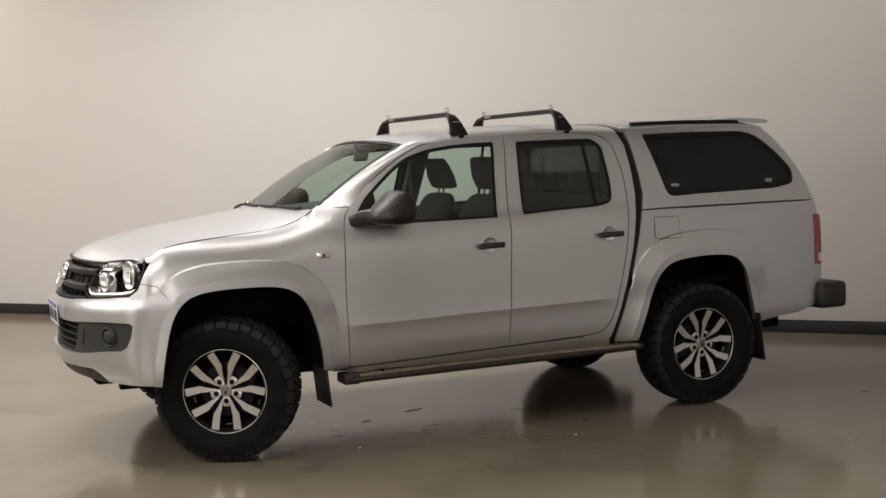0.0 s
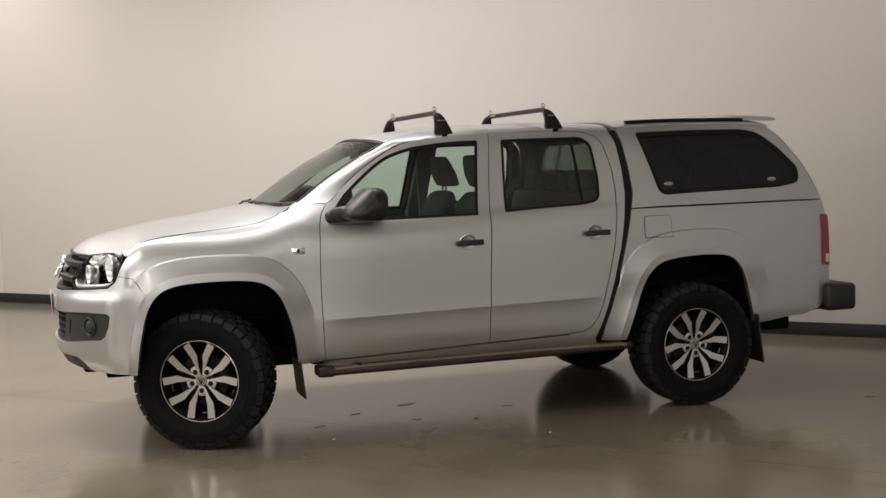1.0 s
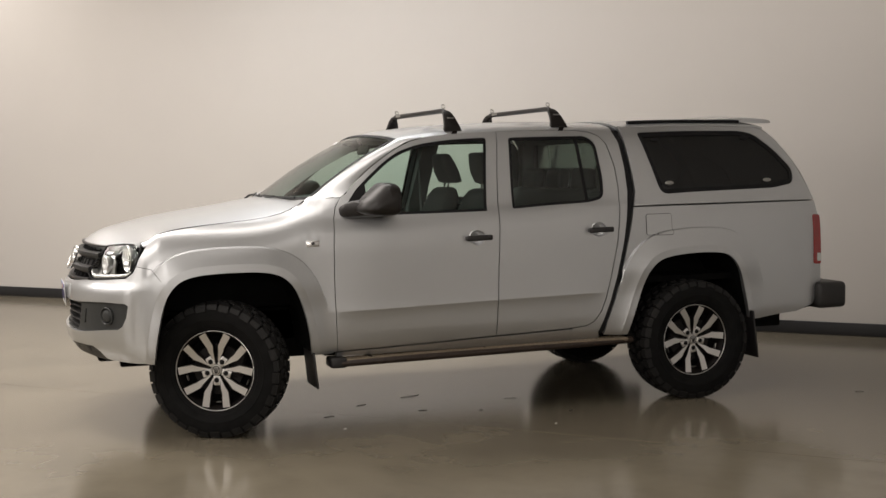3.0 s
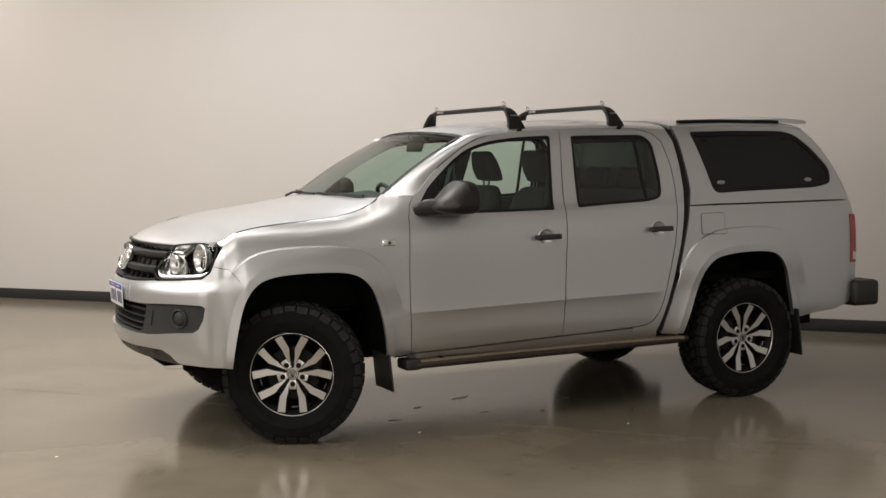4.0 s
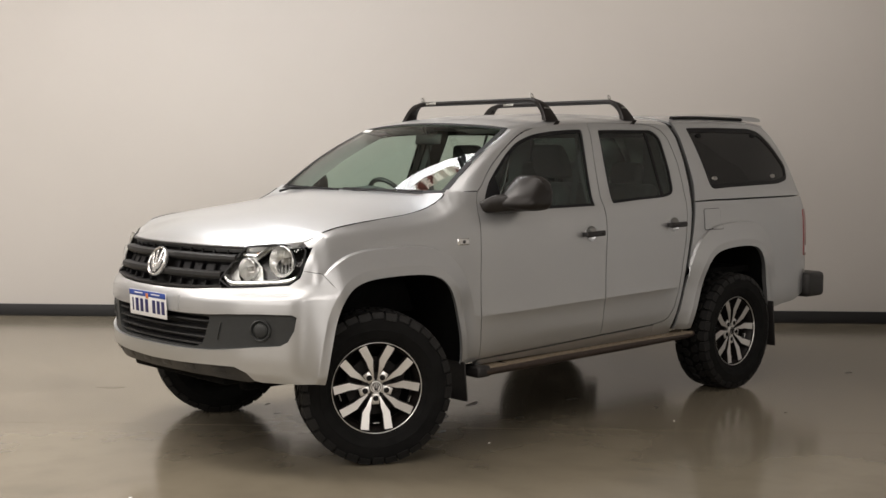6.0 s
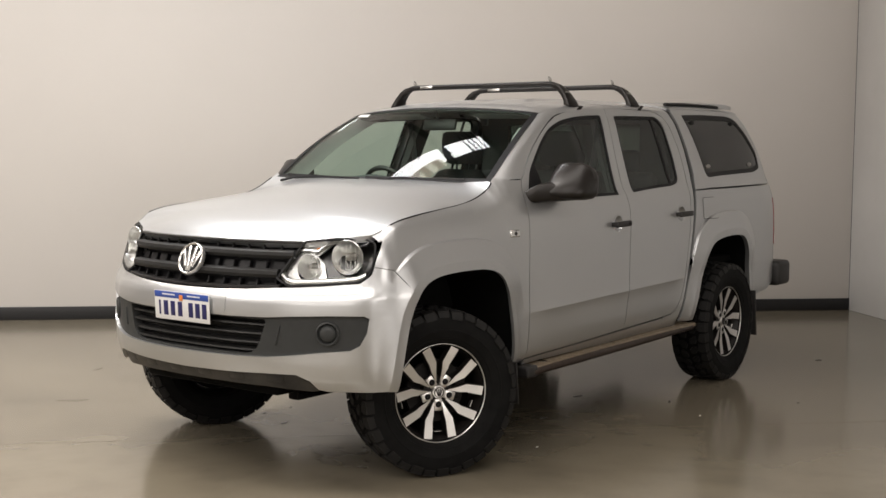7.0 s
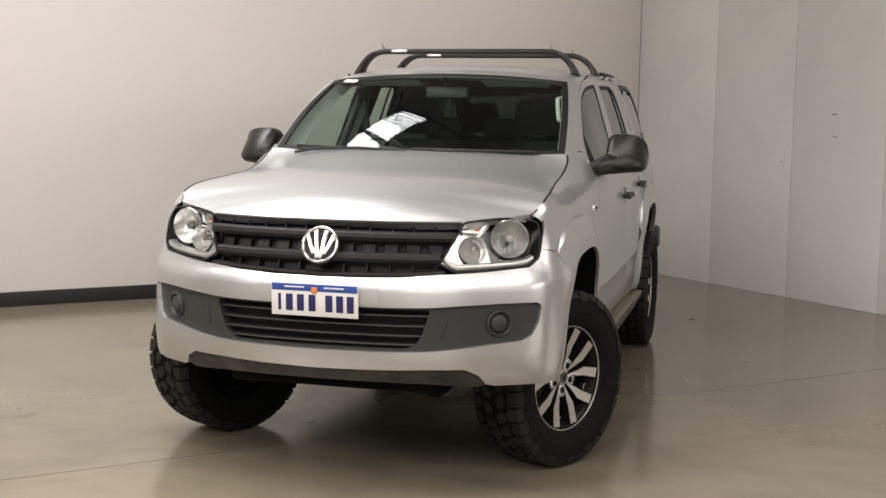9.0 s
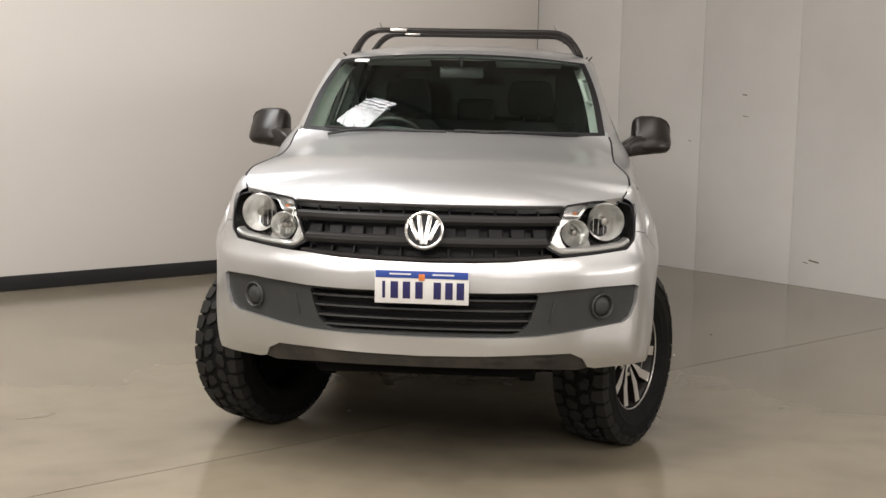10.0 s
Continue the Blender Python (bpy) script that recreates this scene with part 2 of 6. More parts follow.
R0, S0 = -16.0, -14.0
JOINT = 0.16
slab("floor", R0, 16, S0, JOINT - 0.003, -0.2, 0.0, FLOORM, "polished grey-beige concrete floor with faint stains", "floor")
slab("floor_bay", R0, 16, JOINT + 0.003, WALL_S + 0.2, -0.2, 0.0, FLOORM, "polished grey-beige concrete floor beyond the saw cut", "floor")
slab("floor_joint", R0, 16, JOINT - 0.003, JOINT + 0.003, -0.2, -0.0012, UNDER, "dark saw-cut joint across the concrete floor", "floor joint")
for i, (ra, rb) in enumerate(((R0, -7.103), (-7.099, WALL_R))):
    slab("wall_north_%d" % (i + 1), ra, rb, WALL_S, WALL_S + 0.2, 0, CEIL, WALLM, "smooth warm white plastered wall", "wall", 0.003)
slab("baseboard", R0, WALL_R, WALL_S - 0.016, WALL_S - 0.001, 0, 0.118, SKIRT, "black skirting board along the white wall", "skirting", 0.003)
# the tilt-up panels of the short wall
edges = [WALL_S - 0.002, 3.79, 2.78, 1.76, 0.2, -1.6]
for i in range(5):
    slab("wall_east_%d" % (i + 1), WALL_R, WALL_R + 0.2, edges[i + 1] + 0.003, edges[i] - 0.003, 0, CEIL, PANELM, "pale grey painted concrete wall panel", "wall panel", 0.004)
slab("wall_east_back", WALL_R + 0.008, WALL_R + 0.3, -1.6, WALL_S, 0, CEIL, PANELM, "concrete behind the wall panels", "wall")
# Unseen walls and roof, added pale enough to bounce light onto the car.
slab("wall_far_east", 15.8, 16.0, S0, WALL_S, 0, CEIL, HALLM, "unseen pale wall closing the hall", "wall")
slab("wall_far_north", WALL_R + 0.3, 16, -1.6, -1.4, 0, CEIL, HALLM, "unseen pale wall closing the hall", "wall")
slab("wall_west", R0 - 0.2, R0, S0, WALL_S, 0, CEIL, HALLM, "unseen pale wall closing the hall", "wall")
slab("wall_south", R0, 16, S0 - 0.2, S0, 0, CEIL, HALLM, "unseen pale wall closing the hall", "wall")
slab("ceiling", R0, 16, S0, WALL_S + 0.2, CEIL, CEIL + 0.2, CEILM, "unseen pale roof closing the hall", "ceiling")


def truss(name, r, s0, s1, z0, z1, n):
    """A light roof truss across the skylight: two chords with zigzag webs."""
    th = tagged(new(name), "dark steel roof truss under the skylight", "roof truss", group="roof trusses")
    th.matrix_world = ROOM
    for z in (z0, z1):
        bm = bmesh.new()
        add_box(bm, (0.06, s1 - s0, 0.05), pose(r, (s0 + s1) / 2, z), 0.005, 1)
        part("chord", bm, SATIN, th)
    for i in range(n):
        a, b = s0 + (s1 - s0) * i / n, s0 + (s1 - s0) * (i + 1) / n
        bm = bmesh.new()
        add_tube(bm, [(r, a, z0 if i % 2 else z1), (r, b, z1 if i % 2 else z0)], 0.016, 6)
        part("web", bm, SATIN, th)
    return th


truss("roof_truss", -0.16, 0.2, 4.9, 5.02, 5.28, 14)
truss("roof_truss", 0.62, 0.2, 4.9, 5.02, 5.28, 14)
for i in range(5):
    bm = bmesh.new()
    add_box(bm, (0.03, 1.0, 0.03), pose(0.22 + 0.08 * i, 2.62, 5.36))
    ob = part("skylight_bar", bm, SATIN)
    ob.matrix_world = ROOM
    tagged(ob, "thin dark glazing bar under the skylight", "glazing bar", group="skylight bars")
# striped board hung at the edge of the skylight
board_m = ROOM @ pose(-0.68, 2.08, 5.08, 35, 0, 0)
bm = bmesh.new()
add_box(bm, (0.80, 0.02, 0.30), board_m, 0.004)
board = tagged(part("striped_sheet", bm, SHEETW), "glowing red and white striped sheet under the skylight", "striped sheet")
for i in range(4):
    bm = bmesh.new()
    add_box(bm, (0.10, 0.026, 0.30), board_m @ pose(-0.32 + 0.21 * i, 0, 0))
    part("red_stripe", bm, SHEETR, board)
for sg in (-1, 1):
    bm = bmesh.new()
    add_tube(bm, [board_m @ Vector((sg * 0.36, 0, 0.14)), board_m @ Vector((sg * 0.36, 0.0, 0.15)) + Vector((0, 0, 0.40))], 0.006, 6)
    part("hanger", bm, SATIN, board)


def blot(name, x, y, rx, ry, turn, material, label):
    """A thin flat spot on the floor with an uneven outline."""
    rng = random.Random(int(abs(x * 1000 + y * 77)))
    bm = bmesh.new()
    ring = []
    for k in range(14):
        t = math.tau * k / 14
        f = rng.uniform(0.65, 1.1)
        ring.append((rx * f * math.cos(t), ry * f * math.sin(t)))
    add_prism(bm, ring, 0.0012, pose(0, 0, 0, -90, 0, 0))
    ob = part(name, bm, material)
    ob.matrix_world = pose(x, y, 0.0014, 0, 0, turn)
    return tagged(ob, label, "floor stain", kind="structure")


for x, y, rx, ry, turn in ((0.656, -0.581, 0.045, 0.020, 10), (1.271, -0.614, 0.030, 0.016, 0), (1.35, -0.127, 0.09, 0.03, 20), (4.25, -1.16, 0.035, 0.022, 0), (1.95, -0.45, 0.05, 0.012, -15), (0.95, -0.30, 0.045, 0.020, 25), (0.367, 0.74, 0.030, 0.012, 20), (0.244, 0.464, 0.030, 0.014, 0), (0.578, 0.729, 0.025, 0.010, 60), (1.62, -0.75, 0.02, 0.012, 0), (2.15, -0.98, 0.035, 0.010, 30), (2.62, -1.62, 0.014, 0.010, 0)):
    blot("floor_stain", x, y, rx, ry, turn, STAIN, "small dark oily mark on the concrete floor")
blot("floor_stain", 0.673, 2.68, 0.06, 0.02, 20, STAIN2, "faint grey patch on the concrete floor")
blot("floor_stain", -0.10, 1.92, 0.12, 0.04, -40, STAIN2, "faint grey patch on the concrete floor")
for x, y in ((0.66, -0.96), (-1.35, -0.62), (1.9, -1.3)):
    blot("floor_fleck", x, y, 0.012, 0.007, 20, WHITE, "small white paint fleck on the concrete floor")
for s_, z, w, h in ((2.31, 1.63, 0.05, 0.010), (2.29, 1.44, 0.06, 0.006), (1.52, 0.23, 0.10, 0.012), (1.60, 0.21, 0.05, 0.006), (2.90, 1.2, 0.03, 0.006)):
    bm = bmesh.new()
    add_box(bm, (0.002, w, h), pose(WALL_R - 0.0008, s_, z, 8, 0, 0))
    ob = part("wall_scuff", bm, STAIN2)
    ob.matrix_world = ROOM
    tagged(ob, "small grey scuff on the concrete wall", "scuff mark", kind="structure")

# ---------------------------------------------------------------- the car's surfaces
# The car stands with its nose towards -x, its left side towards -y; its front axle is at x = 0.
def pchip(X, Y, q):
    """Smooth monotone interpolation; X and Y are (n, k) knots, q holds n places."""
    h = np.diff(X, axis=1)
    d = np.diff(Y, axis=1) / h
    m = np.zeros_like(Y)
    a, b = d[:, :-1], d[:, 1:]
    w1, w2 = 2 * h[:, 1:] + h[:, :-1], h[:, 1:] + 2 * h[:, :-1]
    ok = a * b > 0
    m[:, 1:-1] = np.where(ok, (w1 + w2) / (w1 / np.where(ok, a, 1) + w2 / np.where(ok, b, 1)), 0)
    m[:, 0], m[:, -1] = d[:, 0], d[:, -1]
    i = np.clip((q[:, None] >= X).sum(1) - 1, 0, X.shape[1] - 2)
    n = np.arange(len(q))
    hh, x0 = h[n, i], X[n, i]
    t = np.clip((q - x0) / hh, -0.5, 1.5)
    return ((1 + 2 * t) * (1 - t) ** 2 * Y[n, i] + t * (1 - t) ** 2 * hh * m[n, i]
            + t * t * (3 - 2 * t) * Y[n, i + 1] + t * t * (t - 1) * hh * m[n, i + 1])


def curve1(xs, ys, q):
    q = np.atleast_1d(np.asarray(q, float))
    q = np.clip(q, xs[0], xs[-1])
    n = len(q)
    return pchip(np.tile(np.asarray(xs, float), (n, 1)), np.tile(np.asarray(ys, float), (n, 1)), q)


def sstep(a, b, x):
    t = np.clip((x - a) / (b - a), 0, 1)
    return t * t * (3 - 2 * t)


HOOD_X = [-0.60, -0.47, -0.393, -0.281, -0.151, 0.014, 0.182, 0.315, 0.383, 0.436, 0.51]
HOOD_Z = [1.130, 1.164, 1.203, 1.229, 1.244, 1.258, 1.273, 1.297, 1.323, 1.362, 1.386]
HOOD_Y = [0.76, 0.805, 0.828, 0.829, 0.818, 0.802, 0.790, 0.789, 0.789, 0.787, 0.765]

# half-width of the side by height, at stations along the car
FEND = [(0.42, 0.875), (0.50, 0.901), (0.60, 0.913), (0.69, 0.9172), (0.735, 0.9180), (0.88, 0.9165)]


def fender(x, a, b, c, d, e):
    z = float(curve1(HOOD_X, HOOD_Z, x)[0])
    y = float(curve1(HOOD_X, HOOD_Y, x)[0])
    return FEND + [(z - 0.20, a), (z - 0.11, b), (z - 0.06, c), (z - 0.028, d), (z - 0.009, e), (z, y), (z + 0.2, y - 0.35), (z + 0.4, y - 0.7)]


WING = {-0.60: (0.893, 0.874, 0.852, 0.828, 0.80), -0.40: (0.906, 0.892, 0.876, 0.860, 0.844), 0.0: (0.911, 0.892, 0.868, 0.842, 0.818),
        0.35: (0.914, 0.893, 0.866, 0.836, 0.806), 0.52: (0.912, 0.886, 0.858, 0.833, 0.808)}
STATION = {x: fender(x, *[np.interp(x, list(WING), [w[k] for w in WING.values()]) for k in range(5)]) for x in [-0.60, -0.53] + HOOD_X[1:10]}
STATION.update({
    0.52: FEND[:5] + [(0.88, 0.918), (1.05, 0.921), (1.17, 0.915), (1.25, 0.898), (1.31, 0.872), (1.36, 0.835), (1.40, 0.79), (1.60, 0.62), (1.80, 0.45)],
    0.66: [(0.42, 0.87), (0.50, 0.912), (0.60, 0.924), (0.685, 0.928), (0.735, 0.9295), (0.90, 0.931), (1.06, 0.929), (1.17, 0.920), (1.25, 0.900), (1.31, 0.870), (1.40, 0.818), (1.55, 0.745), (1.75, 0.66), (1.82, 0.62)],
    0.90: [(0.42, 0.87), (0.50, 0.914), (0.60, 0.932), (0.690, 0.936), (0.738, 0.9375), (0.90, 0.939), (1.06, 0.938), (1.17, 0.930), (1.25, 0.908), (1.31, 0.876), (1.40, 0.838), (1.55, 0.775), (1.75, 0.695), (1.82, 0.66)],
    1.25: [(0.42, 0.87), (0.50, 0.915), (0.60, 0.937), (0.700, 0.9400), (0.748, 0.9412), (0.91, 0.9430), (1.07, 0.942), (1.18, 0.934), (1.26, 0.911), (1.315, 0.878), (1.40, 0.846), (1.55, 0.792), (1.75, 0.718), (1.80, 0.690)],
    1.80: [(0.42, 0.87), (0.50, 0.915), (0.60, 0.935), (0.712, 0.9380), (0.760, 0.9388), (0.92, 0.9400), (1.08, 0.9385), (1.20, 0.928), (1.28, 0.903), (1.335, 0.870), (1.42, 0.838), (1.55, 0.795), (1.75, 0.726), (1.80, 0.697)],
    2.40: [(0.42, 0.87), (0.50, 0.908), (0.60, 0.922), (0.722, 0.9250), (0.770, 0.9255), (0.93, 0.9250), (1.08, 0.922), (1.21, 0.914), (1.30, 0.893), (1.355, 0.866), (1.44, 0.836), (1.56, 0.798), (1.75, 0.726), (1.80, 0.697)],
    2.70: [(0.42, 0.87), (0.50, 0.890), (0.60, 0.902), (0.72, 0.905), (0.77, 0.906), (0.93, 0.908), (1.08, 0.907), (1.21, 0.898), (1.30, 0.880), (1.355, 0.864), (1.44, 0.842), (1.56, 0.806), (1.75, 0.730), (1.82, 0.685)],
    3.30: [(0.42, 0.85), (0.50, 0.875), (0.60, 0.890), (0.72, 0.893), (0.77, 0.894), (0.93, 0.896), (1.08, 0.895), (1.21, 0.884), (1.30, 0.862), (1.355, 0.840), (1.44, 0.816), (1.56, 0.782), (1.75, 0.708), (1.84, 0.655)],
    3.85: [(0.42, 0.83), (0.50, 0.855), (0.60, 0.870), (0.72, 0.873), (0.77, 0.874), (0.93, 0.876), (1.08, 0.875), (1.21, 0.862), (1.30, 0.836), (1.355, 0.808), (1.44, 0.782), (1.56, 0.748), (1.75, 0.682), (1.84, 0.635)],
    4.20: [(0.42, 0.80), (0.50, 0.825), (0.60, 0.838), (0.72, 0.840), (0.77, 0.841), (0.93, 0.842), (1.08, 0.838), (1.21, 0.824), (1.30, 0.796), (1.355, 0.770), (1.44, 0.742), (1.56, 0.706), (1.75, 0.640), (1.84, 0.59)],
})
STATION[4.06] = [(z, y + 0.010) for z, y in STATION[4.20]]
STATION[4.20] = [(z, y - 0.035) for z, y in STATION[4.20]]
SX = np.array(sorted(STATION))
SZ = np.array([[p[0] for p in STATION[x]] for x in SX])
SY = np.array([[p[1] for p in STATION[x]] for x in SX])

ARCH_F = [(-0.447, 0.455), (-0.436, 0.56), (-0.420, 0.66), (-0.388, 0.808), (-0.345, 0.887), (-0.290, 0.934), (-0.203, 0.959), (-0.08, 0.968), (0.06, 0.970), (0.18, 0.966), (0.270, 0.948), (0.333, 0.908), (0.380, 0.845), (0.425, 0.735), (0.458, 0.60), (0.476, 0.455)]
ARCH_R = [(2.600, 0.455), (2.630, 0.55), (2.668, 0.66), (2.715, 0.81), (2.767, 0.895), (2.840, 0.948), (2.960, 0.970), (3.10, 0.979), (3.235, 0.978), (3.335, 0.966), (3.397, 0.926), (3.456, 0.834), (3.500, 0.69), (3.535, 0.53)]


def chaikin(pts, rounds=2, closed=False):
    p = [tuple(q) for q in pts]
    for _ in range(rounds):
        out = [] if closed else [p[0]]
        n = len(p)
        for i in range(n if closed else n - 1):
            a, b = p[i], p[(i + 1) % n]
            out.append(tuple(0.75 * u + 0.25 * v for u, v in zip(a, b)))
            out.append(tuple(0.25 * u + 0.75 * v for u, v in zip(a, b)))
        if not closed:
            out.append(p[-1])
        p = out
    return p


ARCH_F, ARCH_R = chaikin(ARCH_F, 3), chaikin(ARCH_R, 3)


def dist_to(line, x, z):
    best = np.full(len(x), 9.0)
    for (ax, az), (bx, bz) in zip(line, line[1:]):
        vx, vz = bx - ax, bz - az
        t = np.clip(((x - ax) * vx + (z - az) * vz) / (vx * vx + vz * vz), 0, 1)
        best = np.minimum(best, np.hypot(x - ax - t * vx, z - az - t * vz))
    return best


def arch_line(line, off):
    """The arch's line moved outwards by off."""
    p = np.array(line)
    t = np.gradient(p, axis=0)
    t /= np.linalg.norm(t, axis=1)[:, None]
    return [tuple(q) for q in p + np.stack([-t[:, 1], t[:, 0]], 1) * off]


def even(line, h):
    p = np.array(line)
    L = np.concatenate([[0], np.cumsum(np.hypot(*np.diff(p, axis=0).T))])
    q = np.linspace(0, L[-1], max(2, int(L[-1] / h)))
    return [(np.interp(v, L, p[:, 0]), np.interp(v, L, p[:, 1])) for v in q]


def flare(x, z):
    """How far the wheel-arch lips stand out."""
    out = np.zeros(len(x))
    for line, wide, lip in ((ARCH_F, 0.150, 0.052), (ARCH_R, 0.172, 0.044)):
        d = dist_to(line, x, z)
        step = 0.018 * sstep(0.70, 0.92, z) * sstep(-0.50, -0.36, x) * (1 - sstep(wide - 0.007, wide, d))
        edge = sstep(0.70, 0.92, z) * sstep(-0.50, -0.36, x)
        roll = (lip - 0.018 + 0.016) * (1 - np.clip(d / wide, 0, 1)) ** (2.0 - 0.85 * edge)
        out += step + roll - 0.017 * np.clip(1 - d / 0.050, 0, 1)
    return out


def crease_z(x):
    return np.interp(x, [0.62, 0.9, 1.25, 1.8, 2.4, 2.6], [0.705, 0.712, 0.722, 0.735, 0.745, 0.748])


def base_width(x, z):
    """Half-width of the flank without its flares; the shoulder flows softly from bonnet height into the screen pillar."""
    w = sstep(0.12, 0.26, x) * (1 - sstep(0.72, 0.95, x))
    out = raw_width(x, z)
    on = w > 0
    if np.any(on):
        soft = sum(k * raw_width(x[on] + d, z[on]) for d, k in ((-0.15, 0.05), (-0.10, 0.10), (-0.05, 0.2), (0.05, 0.2), (0.10, 0.10), (0.15, 0.05))) + 0.3 * out[on]
        out[on] = out[on] * (1 - w[on]) + soft * w[on]
    return out


def raw_width(x, z):
    n = len(x)
    xs = np.clip(x, SX[0], SX[-1])
    Xk = np.tile(SX, (n, 1))
    zk = np.stack([pchip(Xk, np.tile(SZ[:, k], (n, 1)), xs) for k in range(SZ.shape[1])], 1)
    yk = np.stack([pchip(Xk, np.tile(SY[:, k], (n, 1)), xs) for k in range(SZ.shape[1])], 1)
    # sharp fold low on the doors, undercut beneath it
    fold = sstep(0.60, 0.72, x) * (1 - sstep(2.25, 2.50, x))
    d = crease_z(x) - z
    cut = np.where(d > 0, 0.0155 * (1 - np.exp(-np.clip(d, 0, 1) / 0.06)) - 0.005, 0.002 - 0.007 * np.exp(-np.clip(-d, 0, 1) / 0.075))
    return pchip(zk, yk, z) - fold * cut


# the bonnet's edge is cut where the shoulder reaches the wanted width
low_z, high_z = np.array(HOOD_Z) - 0.05, np.array(HOOD_Z) + 0.05
for _ in range(24):
    mid_z = (low_z + high_z) / 2
    wide = base_width(np.array(HOOD_X), mid_z) > np.array(HOOD_Y)
    low_z, high_z = np.where(wide, mid_z, low_z), np.where(wide, high_z, mid_z)
HOOD_Z = [float(a) if x > 0.1 else b for x, a, b in zip(HOOD_X, mid_z, HOOD_Z)]
EDGE_X = np.linspace(-0.435, 0.436, 60)


def side_width(x, z):
    return base_width(x, z) + flare(x, z)


def side(u, v):
    """The flank: (along, up) to a place on the left side."""
    return np.stack([u, -side_width(u, v), v], 1)


CREASES = [even([q for q in arch_line(ln, wd + o) if q[1] > 0.74], 0.014) for ln, wd in ((ARCH_F, 0.150), (ARCH_R, 0.172)) for o in (-0.012, -0.0078, -0.0055, -0.0035, -0.0015, 0.0010, 0.0045)]
LIPS = [even([q for q in arch_line(ln, 0.050 + o)], 0.016) for ln in (ARCH_F, ARCH_R) for o in (-0.003, 0.003)]
CREASES += LIPS
CREASES += [[(x, float(crease_z(x)) + o) for x in np.linspace(0.64, 2.50, 100)] for o in (0.003, -0.003)]

# the nose in plan, from its middle round the corner to the flank
NOSE = [(-0.888, 0.0), (-0.886, 0.1), (-0.880, 0.2), (-0.868, 0.31), (-0.850, 0.40), (-0.826, 0.48), (-0.798, 0.555), (-0.764, 0.625), (-0.722, 0.689), (-0.677, 0.755), (-0.637, 0.812), (-0.598, 0.859), (-0.552, 0.891), (-0.50, 0.906), (-0.44, 0.912), (-0.38, 0.914), (-0.34, 0.915), (-0.2, 0.918), (0.0, 0.92), (0.3, 0.922), (0.7, 0.924)]
NOSE = np.array(chaikin(NOSE, 2))
NOSE_L = np.concatenate([[0], np.cumsum(np.hypot(*np.diff(NOSE, axis=0).T))])


def arc_y(y):
    return float(np.interp(y, NOSE[:, 1], NOSE_L))


def arc_x(x):
    return float(np.interp(x, NOSE[:, 0], NOSE_L))


INSET_Z = [0.40, 0.46, 0.52, 0.60, 0.70, 0.80, 0.86, 0.895, 0.915, 0.94, 0.97, 1.05, 1.10, 1.15, 1.25]
INSET_D = [0.075, 0.045, 0.018, 0.004, 0.0, 0.0, 0.004, 0.016, 0.030, 0.038, 0.050, 0.082, 0.105, 0.132, 0.20]
A_FRONT, A_SIDE = arc_y(0.74), arc_x(-0.465)


def nose_at(a):
    """Plan place and outward normal at the arc length a (smooth)."""
    e = 0.012
    f = lambda q: np.stack([np.interp(q, NOSE_L, NOSE[:, 0]), np.interp(q, NOSE_L, NOSE[:, 1])], 1)
    p = (f(a - e) + 2 * f(a) + f(a + e)) / 4
    t = f(a + 2 * e) - f(np.maximum(a - 2 * e, 0))
    t[a < 2 * e] = (0.0, 1.0)
    t /= np.linalg.norm(t, axis=1)[:, None]
    p[a < e, 0] = NOSE[0, 0]
    p[a < e, 1] = a[a < e]
    return p, np.stack([-t[:, 1], t[:, 0]], 1)


def front(u, v):
    """The nose: (arc length from the middle, up); u > 0 is the left side."""
    a = np.abs(u)
    p, n = nose_at(a)
    w = sstep(A_FRONT, A_SIDE, a)
    inset = curve1(INSET_Z, INSET_D, v)
    g = sstep(-0.55, -0.46, p[:, 0])
    ref = (1 - g) * base_width(p[:, 0], np.full(len(a), 0.8)) + g * p[:, 1]
    o = -(1 - w) * inset + w * (base_width(p[:, 0], v) - ref) + sstep(-0.66, -0.56, p[:, 0]) * flare(p[:, 0], v)
    q = p + n * o[:, None]
    return np.stack([q[:, 0], -np.sign(u + 1e-12) * q[:, 1], v], 1)


CROWN_X = [-0.80, -0.755, -0.72, -0.68, -0.62, -0.54, -0.46, -0.29, -0.115, 0.063, 0.243, 0.36, 0.50]
CROWN_Z = [1.100, 1.130, 1.158, 1.182, 1.207, 1.228, 1.245, 1.276, 1.303, 1.330, 1.362, 1.380, 1.395]


def hood(u, v):
    """The bonnet: (along, across)."""
    e = np.abs(v)
    # the nose edge sweeps back towards the sides
    back = 0.10 * (e / 0.55) ** 2.2 * (1 - sstep(-0.62, -0.1, u))
    zc = curve1(CROWN_X, CROWN_Z, u - back)
    zh = curve1(HOOD_X, HOOD_Z, u)
    yh = curve1(HOOD_X, HOOD_Y, u)
    f = np.clip(e / yh, 0, 1.2)
    z = zh + (zc - zh) * (1 - f ** 2.6)
    # raised middle field with soft shoulders
    z += 0.003 * (1 - sstep(0.30, 0.78, e)) * sstep(-0.70, -0.30, u) - 0.002
    return np.stack([u, v, z], 1)


ROOF_X = [1.00, 1.08, 1.20, 1.45, 1.80, 2.20, 2.60, 2.70]
ROOF_Z = [1.778, 1.796, 1.818, 1.846, 1.864, 1.872, 1.868, 1.86]
DROP_Y = [0, 0.15, 0.30, 0.45, 0.55, 0.62, 0.665, 0.70, 0.74]
DROP_Z = [0, 0.002, 0.008, 0.018, 0.029, 0.041, 0.054, 0.073, 0.105]


